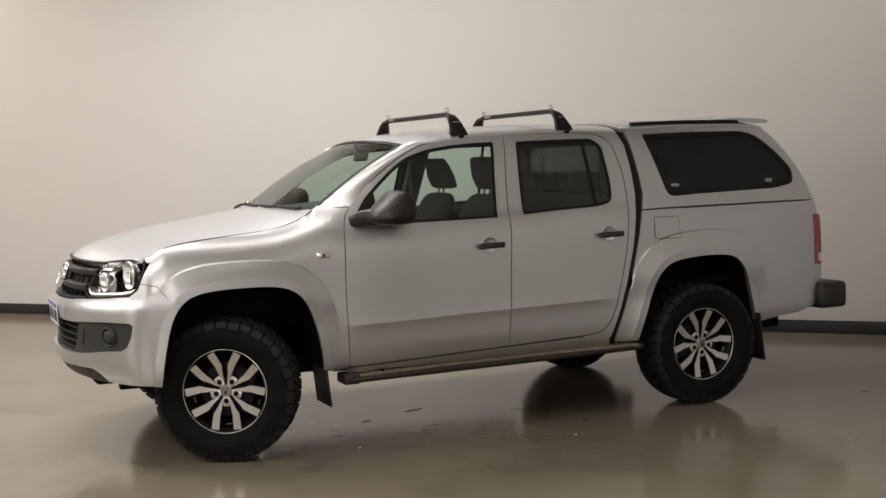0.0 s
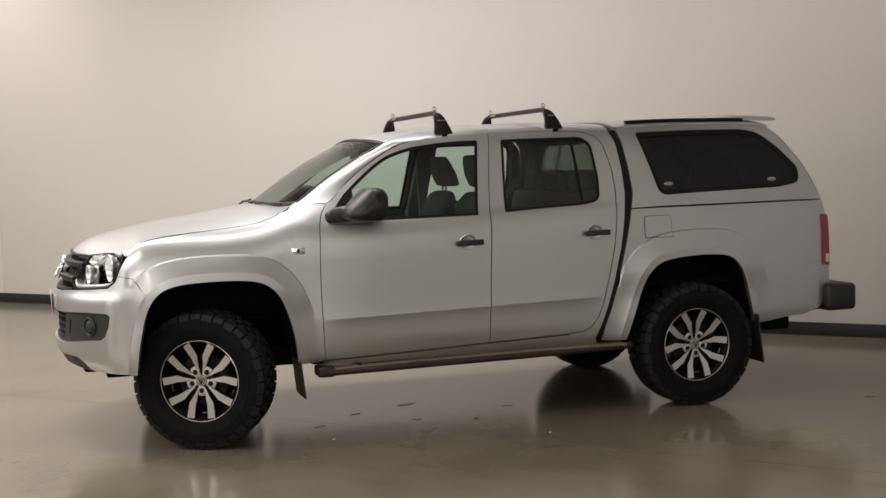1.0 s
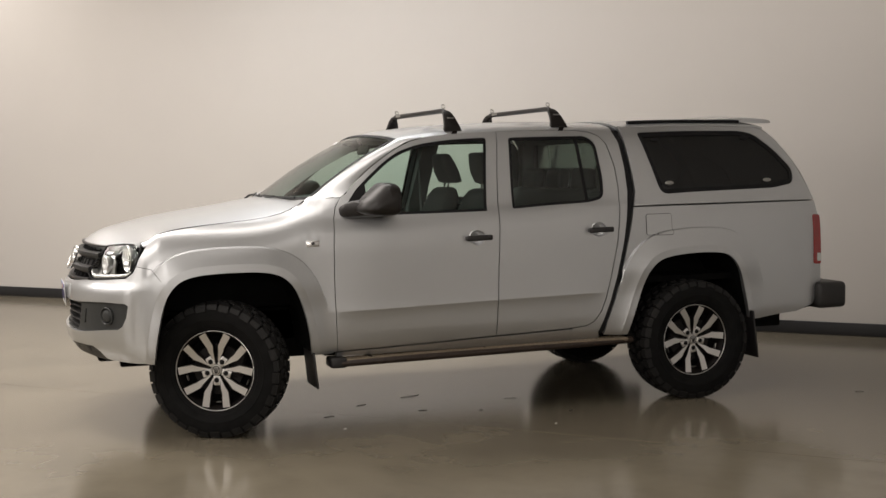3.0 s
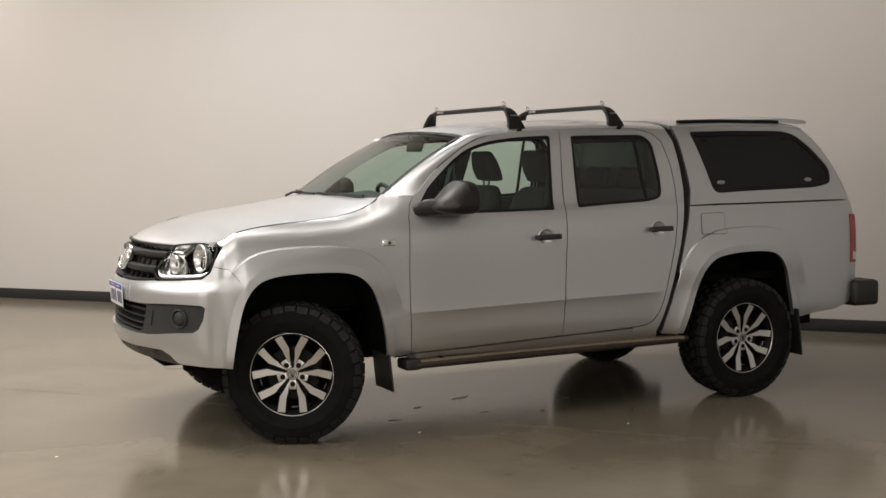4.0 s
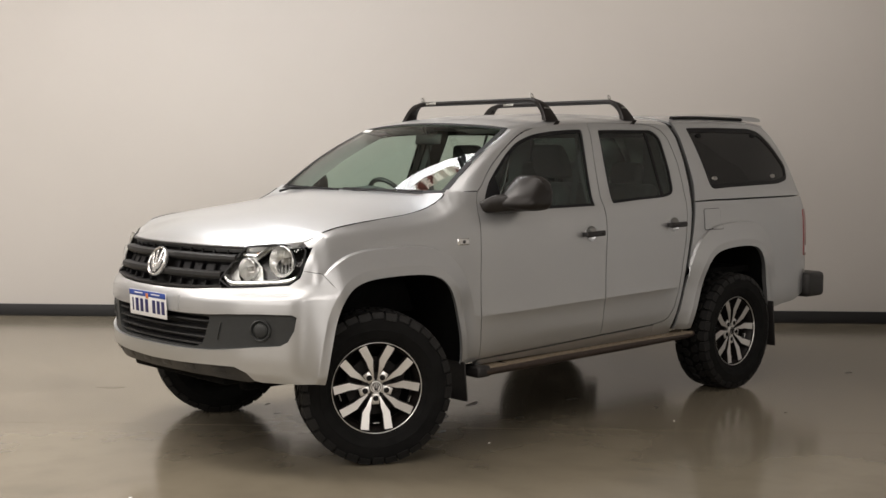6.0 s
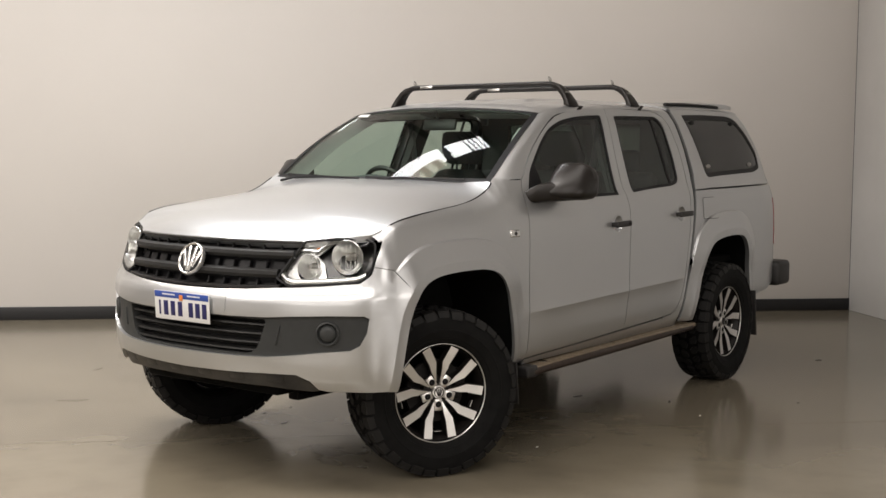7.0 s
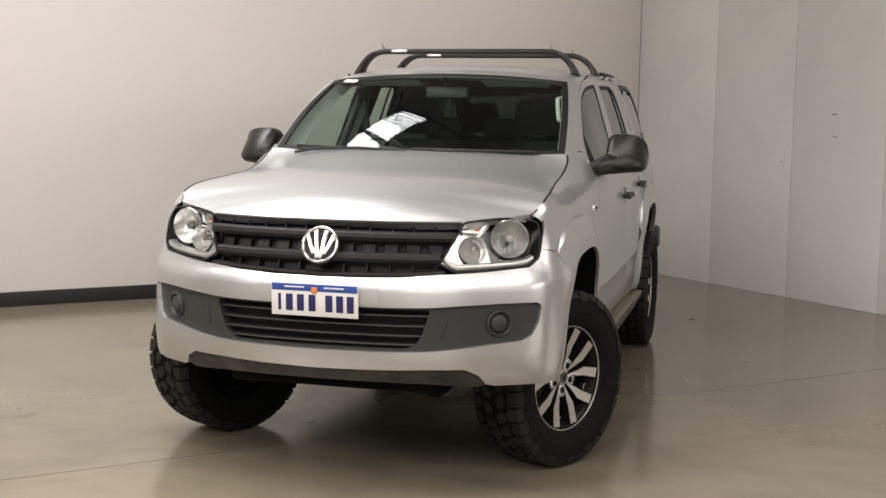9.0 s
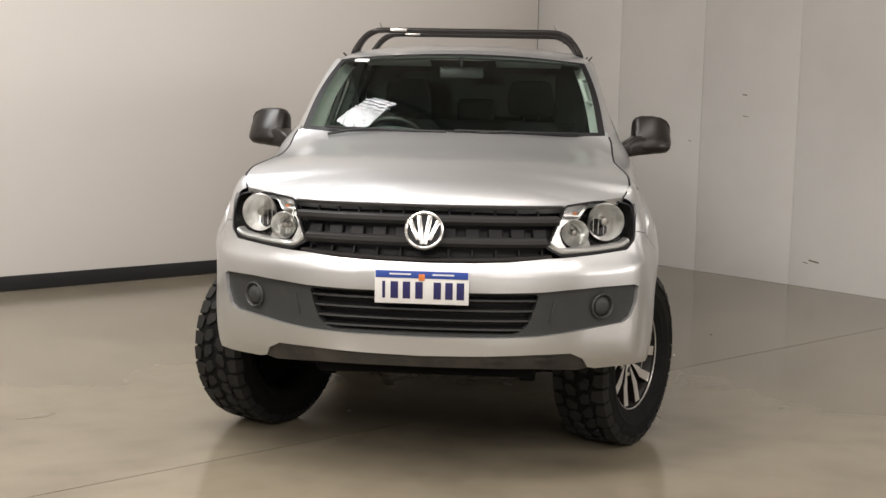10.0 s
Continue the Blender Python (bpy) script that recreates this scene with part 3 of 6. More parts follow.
def roof(u, v):
    z = curve1(ROOF_X, ROOF_Z, u) - curve1(DROP_Y, DROP_Z, np.abs(v))
    # two shallow ribs along the roof
    for y0 in (0.22, 0.44):
        z += 0.004 * np.exp(-((np.abs(v) - y0) / 0.035) ** 2) * sstep(1.2, 1.35, u) * (1 - sstep(2.3, 2.45, u))
    return np.stack([u, v, z], 1)


CAN_X = [2.60, 2.80, 3.20, 3.60, 3.80, 3.95, 4.05, 4.15, 4.22]
CAN_Z = [1.872, 1.880, 1.888, 1.888, 1.876, 1.845, 1.80, 1.72, 1.60]
CAN_HW = [0.690, 0.690, 0.680, 0.660, 0.645, 0.630, 0.615, 0.60, 0.59]


def canopy_top(u, v):
    hw = curve1(CAN_X, CAN_HW, u)
    z = curve1(CAN_X, CAN_Z, u) - 0.055 * np.abs(v / hw) ** 3.2
    return np.stack([u, v, z], 1)


# ---------------------------------------------------------------- skins cut out of the surfaces
from mathutils import geometry


def resample(loop, h):
    out = []
    n = len(loop)
    for i in range(n):
        a, b = np.array(loop[i], float), np.array(loop[(i + 1) % n], float)
        k = max(1, int(round(np.hypot(*(b - a)) / h)))
        out += [tuple(a + (b - a) * j / k) for j in range(k)]
    return out


def inside(loop, x, y):
    c = np.zeros(len(x), bool)
    n = len(loop)
    for i in range(n):
        (ax, ay), (bx, by) = loop[i], loop[(i + 1) % n]
        if ay == by:
            continue
        hit = ((ay > y) != (by > y)) & (x < (bx - ax) * (y - ay) / (by - ay) + ax)
        c ^= hit
    return c


def shrink(loop, by):
    """Moves a loop inwards (outwards for minus) by that many metres."""
    p = np.array(loop, float)
    area2 = np.sum(p[:, 0] * np.roll(p[:, 1], -1) - np.roll(p[:, 0], -1) * p[:, 1])
    t = np.roll(p, -1, 0) - p
    t /= np.linalg.norm(t, axis=1)[:, None] + 1e-9
    n = np.stack([-t[:, 1], t[:, 0]], 1) * np.sign(area2)
    m = n + np.roll(n, 1, 0)
    m /= np.maximum(np.linalg.norm(m, axis=1), 0.4)[:, None]
    return [tuple(q) for q in p + m * by]


def rounded(loop, r, k=4):
    """Rounds the corners of a polygon; r may be one radius or one for each corner."""
    out, n = [], len(loop)
    for i in range(n):
        p = np.array(loop[i], float)
        rr = r[i] if isinstance(r, (list, tuple)) else r
        a, b = np.array(loop[i - 1], float) - p, np.array(loop[(i + 1) % n], float) - p
        la, lb = np.hypot(*a), np.hypot(*b)
        cut = min(rr, la * 0.45, lb * 0.45)
        if cut < 1e-4:
            out.append(tuple(p))
            continue
        p0, p1 = p + a / la * cut, p + b / lb * cut
        for j in range(k + 1):
            t = j / k
            out.append(tuple((1 - t) ** 2 * p0 + 2 * t * (1 - t) * p + t * t * p1))
    return out


def skin(chart, loop, holes=(), h=0.03, gap=0.003, depth=0.014, lift=0.0, clean=False, lines=()):
    """Verts, faces and normals of a panel cut out of a surface, with its edges turned in by depth."""
    loops = [resample(shrink(loop, gap) if gap else loop, h * 0.6)] + [resample(shrink(q, -gap) if gap and clean else q, h * 0.6) for q in holes]
    pts, edges = [], []
    for q in loops:
        o = len(pts)
        pts += q
        edges += [(o + i, o + (i + 1) % len(q)) for i in range(len(q))]
    xy = np.array(loops[0])
    gx, gy = np.meshgrid(np.arange(xy[:, 0].min(), xy[:, 0].max(), h), np.arange(xy[:, 1].min(), xy[:, 1].max(), h))
    gx = (gx + (np.arange(gx.shape[0]) % 2)[:, None] * h / 2).ravel()
    gy = gy.ravel()
    ok = inside(loops[0], gx, gy)
    for q in loops[1:]:
        ok &= ~inside(q, gx, gy)
    gx, gy = gx[ok], gy[ok]
    near = np.full(len(gx), 9.0)
    for q in loops:
        near = np.minimum(near, dist_to(q + q[:1], gx, gy))
    keep = near > h * 0.45
    # creases that must show as edges of the mesh
    for q in lines:
        q = np.array(q, float)
        on = inside(loops[0], q[:, 0], q[:, 1])
        for k in loops[1:]:
            on &= ~inside(k, q[:, 0], q[:, 1])
        far = np.full(len(q), 9.0)
        for k in loops:
            far = np.minimum(far, dist_to(k + k[:1], q[:, 0], q[:, 1]))
        on &= far > 0.006
        keep &= dist_to([tuple(w) for w in q], gx, gy) > h * 0.3
        for i in range(len(q) - 1):
            if on[i] and on[i + 1]:
                edges.append((len(pts), len(pts) + 1))
                pts += [tuple(q[i]), tuple(q[i + 1])]
    pts += list(zip(gx[keep], gy[keep]))
    got = geometry.delaunay_2d_cdt([Vector(p) for p in pts], edges, [], 0, 1e-6)
    uv = np.array([tuple(p) for p in got[0]])
    tri = np.array([list(f) for f in got[2]])
    c = uv[tri].mean(1)
    ok = inside(loops[0], c[:, 0], c[:, 1])
    for q in loops[1:]:
        ok &= ~inside(q, c[:, 0], c[:, 1])
    tri = tri[ok]
    P = chart(uv[:, 0], uv[:, 1])
    e = 0.0012
    du = chart(uv[:, 0] + e, uv[:, 1]) - chart(uv[:, 0] - e, uv[:, 1])
    dv = chart(uv[:, 0], uv[:, 1] + e) - chart(uv[:, 0], uv[:, 1] - e)
    N = np.cross(du, dv)
    N /= np.linalg.norm(N, axis=1)[:, None] + 1e-12
    # the outward side looks away from the middle of the car
    if np.mean(np.einsum("ij,ij->i", N, P - np.array([1.6, 0, 0.9]))) < 0:
        N = -N
    P = P + N * lift
    a, b, cc = P[tri[:, 0]], P[tri[:, 1]], P[tri[:, 2]]
    flip = np.einsum("ij,ij->i", np.cross(b - a, cc - a), N[tri[:, 0]]) < 0
    tri[flip] = tri[flip][:, ::-1]
    V, F, NN = [tuple(p) for p in P], [tuple(t) for t in tri], [tuple(n) for n in N]
    if depth:
        count = {}
        for t in tri:
            for i in range(3):
                ed = (t[i], t[(i + 1) % 3])
                count[ed] = count.get(ed, 0) + 1
        rim = [ed for ed in count if (ed[1], ed[0]) not in count]
        for i, j in rim:
            out = np.cross(P[j] - P[i], N[i])
            out /= np.linalg.norm(out) + 1e-12
            k = len(V)
            V += [tuple(P[i]), tuple(P[j]), tuple(P[j] - N[j] * depth), tuple(P[i] - N[i] * depth)]
            NN += [tuple(out)] * 4
            F.append((k, k + 3, k + 2, k + 1))
    return V, F, NN


def mirrored(data):
    V, F, N = data
    return [(x, -y, z) for x, y, z in V], [f[::-1] for f in F], [(x, -y, z) for x, y, z in N]


def panel(name, data, material, parent, label=""):
    return mesh_object(name, data[0], data[1], material, parent, label, normals=data[2])


def both(name, data, material, parents, label=""):
    """The same panel on the left and on the right flank."""
    pl, pr = parents if isinstance(parents, (list, tuple)) else (parents, parents)
    return panel(name, data, material, pl, label), panel(name, mirrored(data), material, pr, label)


def loft(A, B, nu, nv, bulge=0.0):
    """A ruled sheet between two polylines, swollen by bulge along its own normal."""
    def walk_along(pts, n):
        p = np.array(pts, float)
        L = np.concatenate([[0], np.cumsum(np.linalg.norm(np.diff(p, axis=0), axis=1))])
        q = np.linspace(0, L[-1], n)
        return np.stack([curve1(L, p[:, i], q) for i in range(3)], 1)
    a, b = walk_along(A, nu), walk_along(B, nu)
    t = np.linspace(0, 1, nv)
    P = a[:, None] * (1 - t)[None, :, None] + b[:, None] * t[None, :, None]
    du, dv = np.gradient(P, axis=0), np.gradient(P, axis=1)
    N = np.cross(du, dv)
    N /= np.linalg.norm(N, axis=2)[..., None] + 1e-12
    if np.mean(np.einsum("ijk,ijk->ij", N, P - np.array([1.6, 0, 0.9]))) < 0:
        N = -N
    P = P + N * (bulge * 4 * t * (1 - t))[None, :, None]
    V = [tuple(p) for p in P.reshape(-1, 3)]
    F = []
    for i in range(nu - 1):
        for j in range(nv - 1):
            f = (i * nv + j, (i + 1) * nv + j, (i + 1) * nv + j + 1, i * nv + j + 1)
            p = P.reshape(-1, 3)
            if np.dot(np.cross(p[f[1]] - p[f[0]], p[f[3]] - p[f[0]]), N[i, j]) < 0:
                f = f[::-1]
            F.append(f)
    return V, F

# ---------------------------------------------------------------- the car
car = tagged(new("pickup_truck"), "silver double-cab pickup with black roof bars and canopy, parked on concrete", "car")


def ax(x):
    return arc_x(x)


def ay(y):
    return arc_y(np.interp(y, [0, 0.72, 0.79, 0.838, 0.852, 0.872, 0.884, 0.93], [0, 0.72, 0.806, 0.869, 0.8787, 0.897, 0.9068, 0.935]))


# --- headlight outline on the nose, as (arc, up)
LAMP = rounded([(ay(0.500), 0.966), (ay(0.562), 0.932), (ay(0.70), 0.940), (ay(0.815), 0.953), (ay(0.848), 0.985), (ay(0.868), 1.06), (ay(0.878), 1.126), (ay(0.864), 1.140), (ay(0.74), 1.142), (ay(0.612), 1.128), (ay(0.555), 1.05)],
               [0.006, 0.02, 0.0, 0.04, 0.03, 0.0, 0.02, 0.02, 0.0, 0.02, 0.0])

# --- front wings
door_front = [(0.636, 0.462), (0.631, 0.582), (0.622, 0.76), (0.618, 0.923), (0.620, 1.10), (0.628, 1.267), (0.648, 1.335), (0.684, 1.388)]
def ax_true(x, z):
    """The arc lengths at which the nose surface reaches x at the heights z."""
    x, z = np.atleast_1d(np.asarray(x, float)), np.atleast_1d(np.asarray(z, float))
    lo, hi = np.full(len(x), arc_y(0.55)), np.full(len(x), ax(0.69))
    for _ in range(24):
        m_ = (lo + hi) / 2
        low = front(m_, z)[:, 0] < x
        lo, hi = np.where(low, m_, lo), np.where(low, hi, m_)
    return lo


wing_x = np.array([*EDGE_X, 0.46, 0.485, 0.51])
wing_z = curve1(HOOD_X, HOOD_Z, wing_x)
wing = [(float(a), float(z)) for a, z in zip(ax_true(wing_x, wing_z - 0.001), wing_z)] + [(ax(0.60), 1.389)]
wing += [(ax(x), z) for x, z in door_front[::-1]]
wing += [(ax(0.60), 0.452), (ax(0.50), 0.452)]
wing += [(ax(x), z) for x, z in ARCH_F[::-1] if x > -0.372 or z > 0.86][:]
wing = [p for p in wing if not (p[0] < ax(-0.36) and p[1] < 0.862)]
wing += [(ax(-0.415), 0.952), (ax(-0.452), 1.003), (ax(-0.52), 1.015), (ay(0.864), 1.019), (ay(0.872), 1.06), (ay(0.886), 1.134)]
both("front_wing", skin(front, wing, h=0.018, gap=0.0016, lines=[[(ax(x), z) for x, z in ln] for ln in CREASES[:7] + LIPS[:2]]), PAINT, car)

# --- bumper skin
arch_low = [p for p in ARCH_F if p[0] < -0.35 and p[1] < 0.885]
half = [(0.0, 0.906), (ay(0.20), 0.908), (ay(0.35), 0.914), (ay(0.50), 0.926), (ay(0.562), 0.928), (ay(0.70), 0.936), (ay(0.815), 0.949), (ay(0.854), 0.985), (ay(0.864), 1.019), (ax(-0.52), 1.015), (ax(-0.452), 1.003), (ax(-0.415), 0.952)]
half += [(ax(x), z) for x, z in arch_low[::-1]]
half += [(ax(-0.50), 0.462), (ay(0.86), 0.460), (ay(0.72), 0.462), (ay(0.685), 0.472), (ay(0.655), 0.512), (ay(0.60), 0.540), (ay(0.45), 0.540), (ay(0.25), 0.534), (0.0, 0.530)]
mouth_half = [(0.0, 0.792), (ay(0.30), 0.792), (ay(0.47), 0.795), (ay(0.58), 0.803), (ay(0.72), 0.808), (ay(0.826), 0.808), (ay(0.838), 0.795), (ay(0.832), 0.73), (ay(0.815), 0.675), (ay(0.79), 0.653), (ay(0.70), 0.643), (ay(0.56), 0.625), (ay(0.47), 0.616), (ay(0.30), 0.611), (0.0, 0.609)]


def whole(pts):
    return pts + [(-a, z) for a, z in pts[::-1] if a > 0]


lip_low = [[(sg * ax(x), z) for x, z in ln if x < -0.3 and z < 0.97] for sg in (1, -1) for ln in LIPS[:2]]
bumper = panel("front_bumper", skin(front, whole(half), [whole(mouth_half)], h=0.022, gap=0.0016, depth=0.05, lines=lip_low), PAINT, car)

# --- lower mouth: recessed grey insert with side cheeks and slats
core = rounded([(-ay(0.468), 0.784), (-ay(0.415), 0.622), (ay(0.415), 0.622), (ay(0.468), 0.784)], [0.02, 0.07, 0.07, 0.02], 6)
lower = panel("lower_grille", skin(front, shrink(whole(mouth_half), -0.006), [core], gap=0, depth=0.045, lift=-0.016, h=0.03), GREYP, bumper, "grey plastic lower bumper insert")
panel("grille_opening", skin(front, shrink(core, -0.01), gap=0, depth=0, lift=-0.066, h=0.04), BLACK, lower)
for i, z in enumerate((0.757, 0.716, 0.676, 0.640)):
    w = (0.466, 0.452, 0.438, 0.410)[i]
    bm = bmesh.new()
    a = np.linspace(-ay(w), ay(w), 33)
    P = front(a, np.full(33, z))
    path = [Vector(p) + Vector((0.040, 0, 0)) for p in P]
    rings = []
    for p in path:
        rings.append([bm.verts.new(p + Vector(o)) for o in ((-0.012, 0, 0.004), (-0.014, 0, -0.003), (0.0, 0, -0.010), (0.02, 0, 0.0), (0.02, 0, 0.010))])
    for A, B in zip(rings, rings[1:]):
        for k in range(5):
            bm.faces.new((A[k], B[k], B[(k + 1) % 5], A[(k + 1) % 5]))
    bmesh.ops.recalc_face_normals(bm, faces=list(bm.faces))
    part("slat", bm, GRILLE, lower)


def on_chart(chart, u, v):
    """Frame on a surface: its y axis points inwards, x along it, z up it."""
    u, v = np.array([float(u)]), np.array([float(v)])
    e = 0.01
    p = Vector(chart(u, v)[0])
    du = Vector((chart(u + e, v) - chart(u - e, v))[0]).normalized()
    dv = Vector((chart(u, v + e) - chart(u, v - e))[0]).normalized()
    n = du.cross(dv).normalized()
    if n.dot(p - Vector((1.6, 0, 0.9))) > 0:
        n = -n
    x = dv.cross(n).normalized() * -1
    z = n.cross(x).normalized() * -1
    if z.z < 0:
        z = -z
    x = n.cross(z).normalized()
    m = Matrix((x, n, z)).transposed().to_4x4()
    m.translation = p
    return m


for sgn in (1, -1):
    m = on_chart(front, sgn * ay(0.722), 0.727)
    bm = bmesh.new()
    add_lathe(bm, [(0.056, 0.034), (0.054, 0.016), (0.048, 0.012), (0.043, 0.018), (0.040, 0.026), (0.036, 0.018), (0.026, 0.012), (0.012, 0.010), (0.0005, 0.010)], m @ pose(0, -0.010, 0), 40)
    bmesh.ops.recalc_face_normals(bm, faces=list(bm.faces))
    part("fog_lamp_blank", bm, GREYP, bumper, "round grey fog lamp blanking cover")
    # narrow rib between slats and cheek
    bm = bmesh.new()
    m = on_chart(front, sgn * ay(0.52), 0.715)
    add_box(bm, (0.008, 0.012, 0.09), m @ pose(0, 0.016, 0, 0, sgn * 14, 0), 0.004)
    part("rib", bm, GREYP, lower)

# --- valence under the bumper with its tow-hole notches
val = [(0.0, 0.535), (ay(0.25), 0.540), (ay(0.45), 0.546), (ay(0.60), 0.546), (ay(0.66), 0.520), (ay(0.69), 0.478), (ay(0.72), 0.462), (ay(0.66), 0.452), (ay(0.45), 0.468), (ay(0.2), 0.472), (0.0, 0.472)]
valence = panel("bumper_valence", skin(front, whole(val), gap=0, lift=-0.016, depth=0.05, h=0.03), VALM, bumper, "dark unpainted, scuffed bumper valence")
for y in (-0.50, -0.30, -0.10, 0.10, 0.30, 0.50):
    m = on_chart(front, ay(abs(y)) * (1 if y < 0 else -1), 0.508)
    bm = bmesh.new()
    add_box(bm, (0.085, 0.02, 0.036), m @ pose(0, 0.024, 0), 0.008)
    part("notch", bm, VALM, valence)
# skid plate slopes back beneath
bm = bmesh.new()
rows_ = []
for x, z, w in ((-0.800, 0.476, 0.50), (-0.76, 0.445, 0.50), (-0.64, 0.410, 0.48), (-0.45, 0.380, 0.44)):
    rows_.append([bm.verts.new((x + 0.10 * (t * t), t * w, z)) for t in np.linspace(-1, 1, 13)])
for A, B in zip(rows_, rows_[1:]):
    for k in range(12):
        bm.faces.new((A[k], A[k + 1], B[k + 1], B[k]))
bmesh.ops.solidify(bm, geom=list(bm.faces), thickness=0.01)
part("skid_plate", bm, UNDER, car)

# --- plate backing blocks on the bumper (two plain pads beside the plate)
pad = rounded([(-ay(0.262), 0.800), (ay(0.262), 0.800), (ay(0.262), 0.882), (-ay(0.262), 0.882)], 0.008)
panel("plate_pad", skin(front, pad, gap=0, lift=0.004, depth=0.006, h=0.03), PAINT, bumper)

# --- upper grille
gr_half = [(0.0, 1.128), (ay(0.30), 1.126), (ay(0.55), 1.124), (ay(0.606), 1.122), (ay(0.552), 1.05), (ay(0.496), 0.966), (ay(0.555), 0.930), (ay(0.50), 0.928), (ay(0.35), 0.916), (ay(0.20), 0.910), (0.0, 0.908)]
grille = panel("grille", skin(front, whole(gr_half), gap=-0.008, depth=0, lift=-0.055, h=0.05), BLACK, car, "black plastic radiator grille")


def ribbon(chart, us, vs, prof, material, name, parent, label=""):
    """A moulding that follows a surface; prof holds (out, up) corners of its section."""
    P = chart(np.asarray(us, float), np.asarray(vs, float))
    e = 0.01
    du = chart(np.asarray(us) + e, np.asarray(vs)) - chart(np.asarray(us) - e, np.asarray(vs))
    bm = bmesh.new()
    rings = []
    for p, d in zip(P, du):
        d = Vector(d).normalized()
        out = d.cross(Vector((0, 0, 1))).normalized()
        if out.dot(Vector(p) - Vector((1.6, 0, p[2]))) < 0:
            out = -out
        rings.append([bm.verts.new(Vector(p) + out * o + Vector((0, 0, q))) for o, q in prof])
    k = len(prof)
    for A, B in zip(rings, rings[1:]):
        for i in range(k):
            bm.faces.new((A[i], B[i], B[(i + 1) % k], A[(i + 1) % k]))
    bm.faces.new(rings[0])
    bm.faces.new(rings[-1][::-1])
    bmesh.ops.recalc_face_normals(bm, faces=list(bm.faces))
    return part(name, bm, material, parent, label)


bar = [(-0.005, 0.019), (0.008, 0.012), (0.010, -0.004), (0.002, -0.018), (-0.03, -0.018), (-0.03, 0.019)]
for z, w in ((1.068, 0.570), (0.985, 0.505)):
    us = np.linspace(-ay(w), ay(w), 41)
    ribbon(front, us, np.full(41, z), bar, GRILLE, "grille_bar", grille)
for i in range(-5, 6):
    if i == 0:
        continue
    y = i * 0.098
    for z0, z1, w, back in ((1.083, 1.122, 0.010, 0.038), (1.004, 1.050, 0.058, 0.048), (0.925, 0.968, 0.010, 0.038)):
        m = on_chart(front, -ay(abs(y)) * (1 if y > 0 else -1), (z0 + z1) / 2)
        bm = bmesh.new()
        add_box(bm, (w, 0.03, z1 - z0), m @ pose(0, back, 0), 0.003, 1)
        part("grille_stay", bm, BLACK, grille)
us = np.linspace(-ay(0.60), ay(0.60), 41)
frame_bar = [(-0.012, 0.007), (0.0, 0.004), (0.0, -0.004), (-0.012, -0.007), (-0.06, -0.006), (-0.06, 0.006)]
ribbon(front, us, np.full(41, 1.121), frame_bar, DARKP, "grille_frame", grille)
us = np.linspace(-ay(0.52), ay(0.52), 41)
ribbon(front, us, 0.915 + 0.016 * (np.abs(us) / ay(0.52)) ** 2, frame_bar, DARKP, "grille_frame", grille)

# --- round chrome badge: a ring with plain slanting bars
m = on_chart(front, 0.0, 1.022)
m = m @ pose(0, -0.022, 0)
bm = bmesh.new()
add_lathe(bm, [(0.079, 0.012), (0.079, 0.0), (0.077, -0.006), (0.072, -0.008), (0.067, -0.004), (0.066, 0.004), (0.066, 0.012)], m, 56)
bmesh.ops.recalc_face_normals(bm, faces=list(bm.faces))
badge = part("badge", bm, BADGE, car, "round chrome badge with plain bars")
bm = bmesh.new()
add_lathe(bm, [(0.0005, 0.004), (0.069, 0.004), (0.072, 0.02), (0.0005, 0.02)], m, 40)
bmesh.ops.recalc_face_normals(bm, faces=list(bm.faces))
part("badge_field", bm, BLACK, badge)
for x, turn, ln in ((-0.040, -24, 0.088), (-0.014, -8, 0.118), (0.014, 8, 0.118), (0.040, 24, 0.088)):
    bm = bmesh.new()
    add_box(bm, (0.0175, 0.010, ln), m @ pose(x, 0.0, 0.0, 0, turn, 0), 0.002)
    part("badge_bar", bm, BADGE, badge)

# --- number plate
plate_m = pose(-0.896, 0.0, 0.811, 0, 0, -90) @ pose(0, 0, 0, 3, 0, 0)
bm = bmesh.new()
add_box(bm, (0.372, 0.004, 0.134), plate_m, 0.0018)
plate = part("number_plate", bm, WHITE, car, "white number plate with a blue header strip")
bm = bmesh.new()
add_box(bm, (0.366, 0.003, 0.029), plate_m @ pose(0, -0.0022, 0.0505), 0.001)
part("header_strip", bm, BLUE, plate)
for x, w in ((-0.085, 0.085), (0.085, 0.085)):
    bm = bmesh.new()
    add_box(bm, (w, 0.002, 0.006), plate_m @ pose(x, -0.0036, 0.052))
    part("writing_bar", bm, WHITE, plate)
bm = bmesh.new()
add_box(bm, (0.024, 0.002, 0.026), plate_m @ pose(0.0, -0.0042, 0.040), 0.0008)
part("motif", bm, ORANGE, plate)
for x in (-0.150, -0.108, -0.060, -0.010, 0.062, 0.108, 0.153):
    bm = bmesh.new()
    add_box(bm, (0.012 if x == -0.150 else 0.030, 0.002, 0.068), plate_m @ pose(x, -0.0026, -0.012), 0.0008)
    part("character_bar", bm, INK, plate)

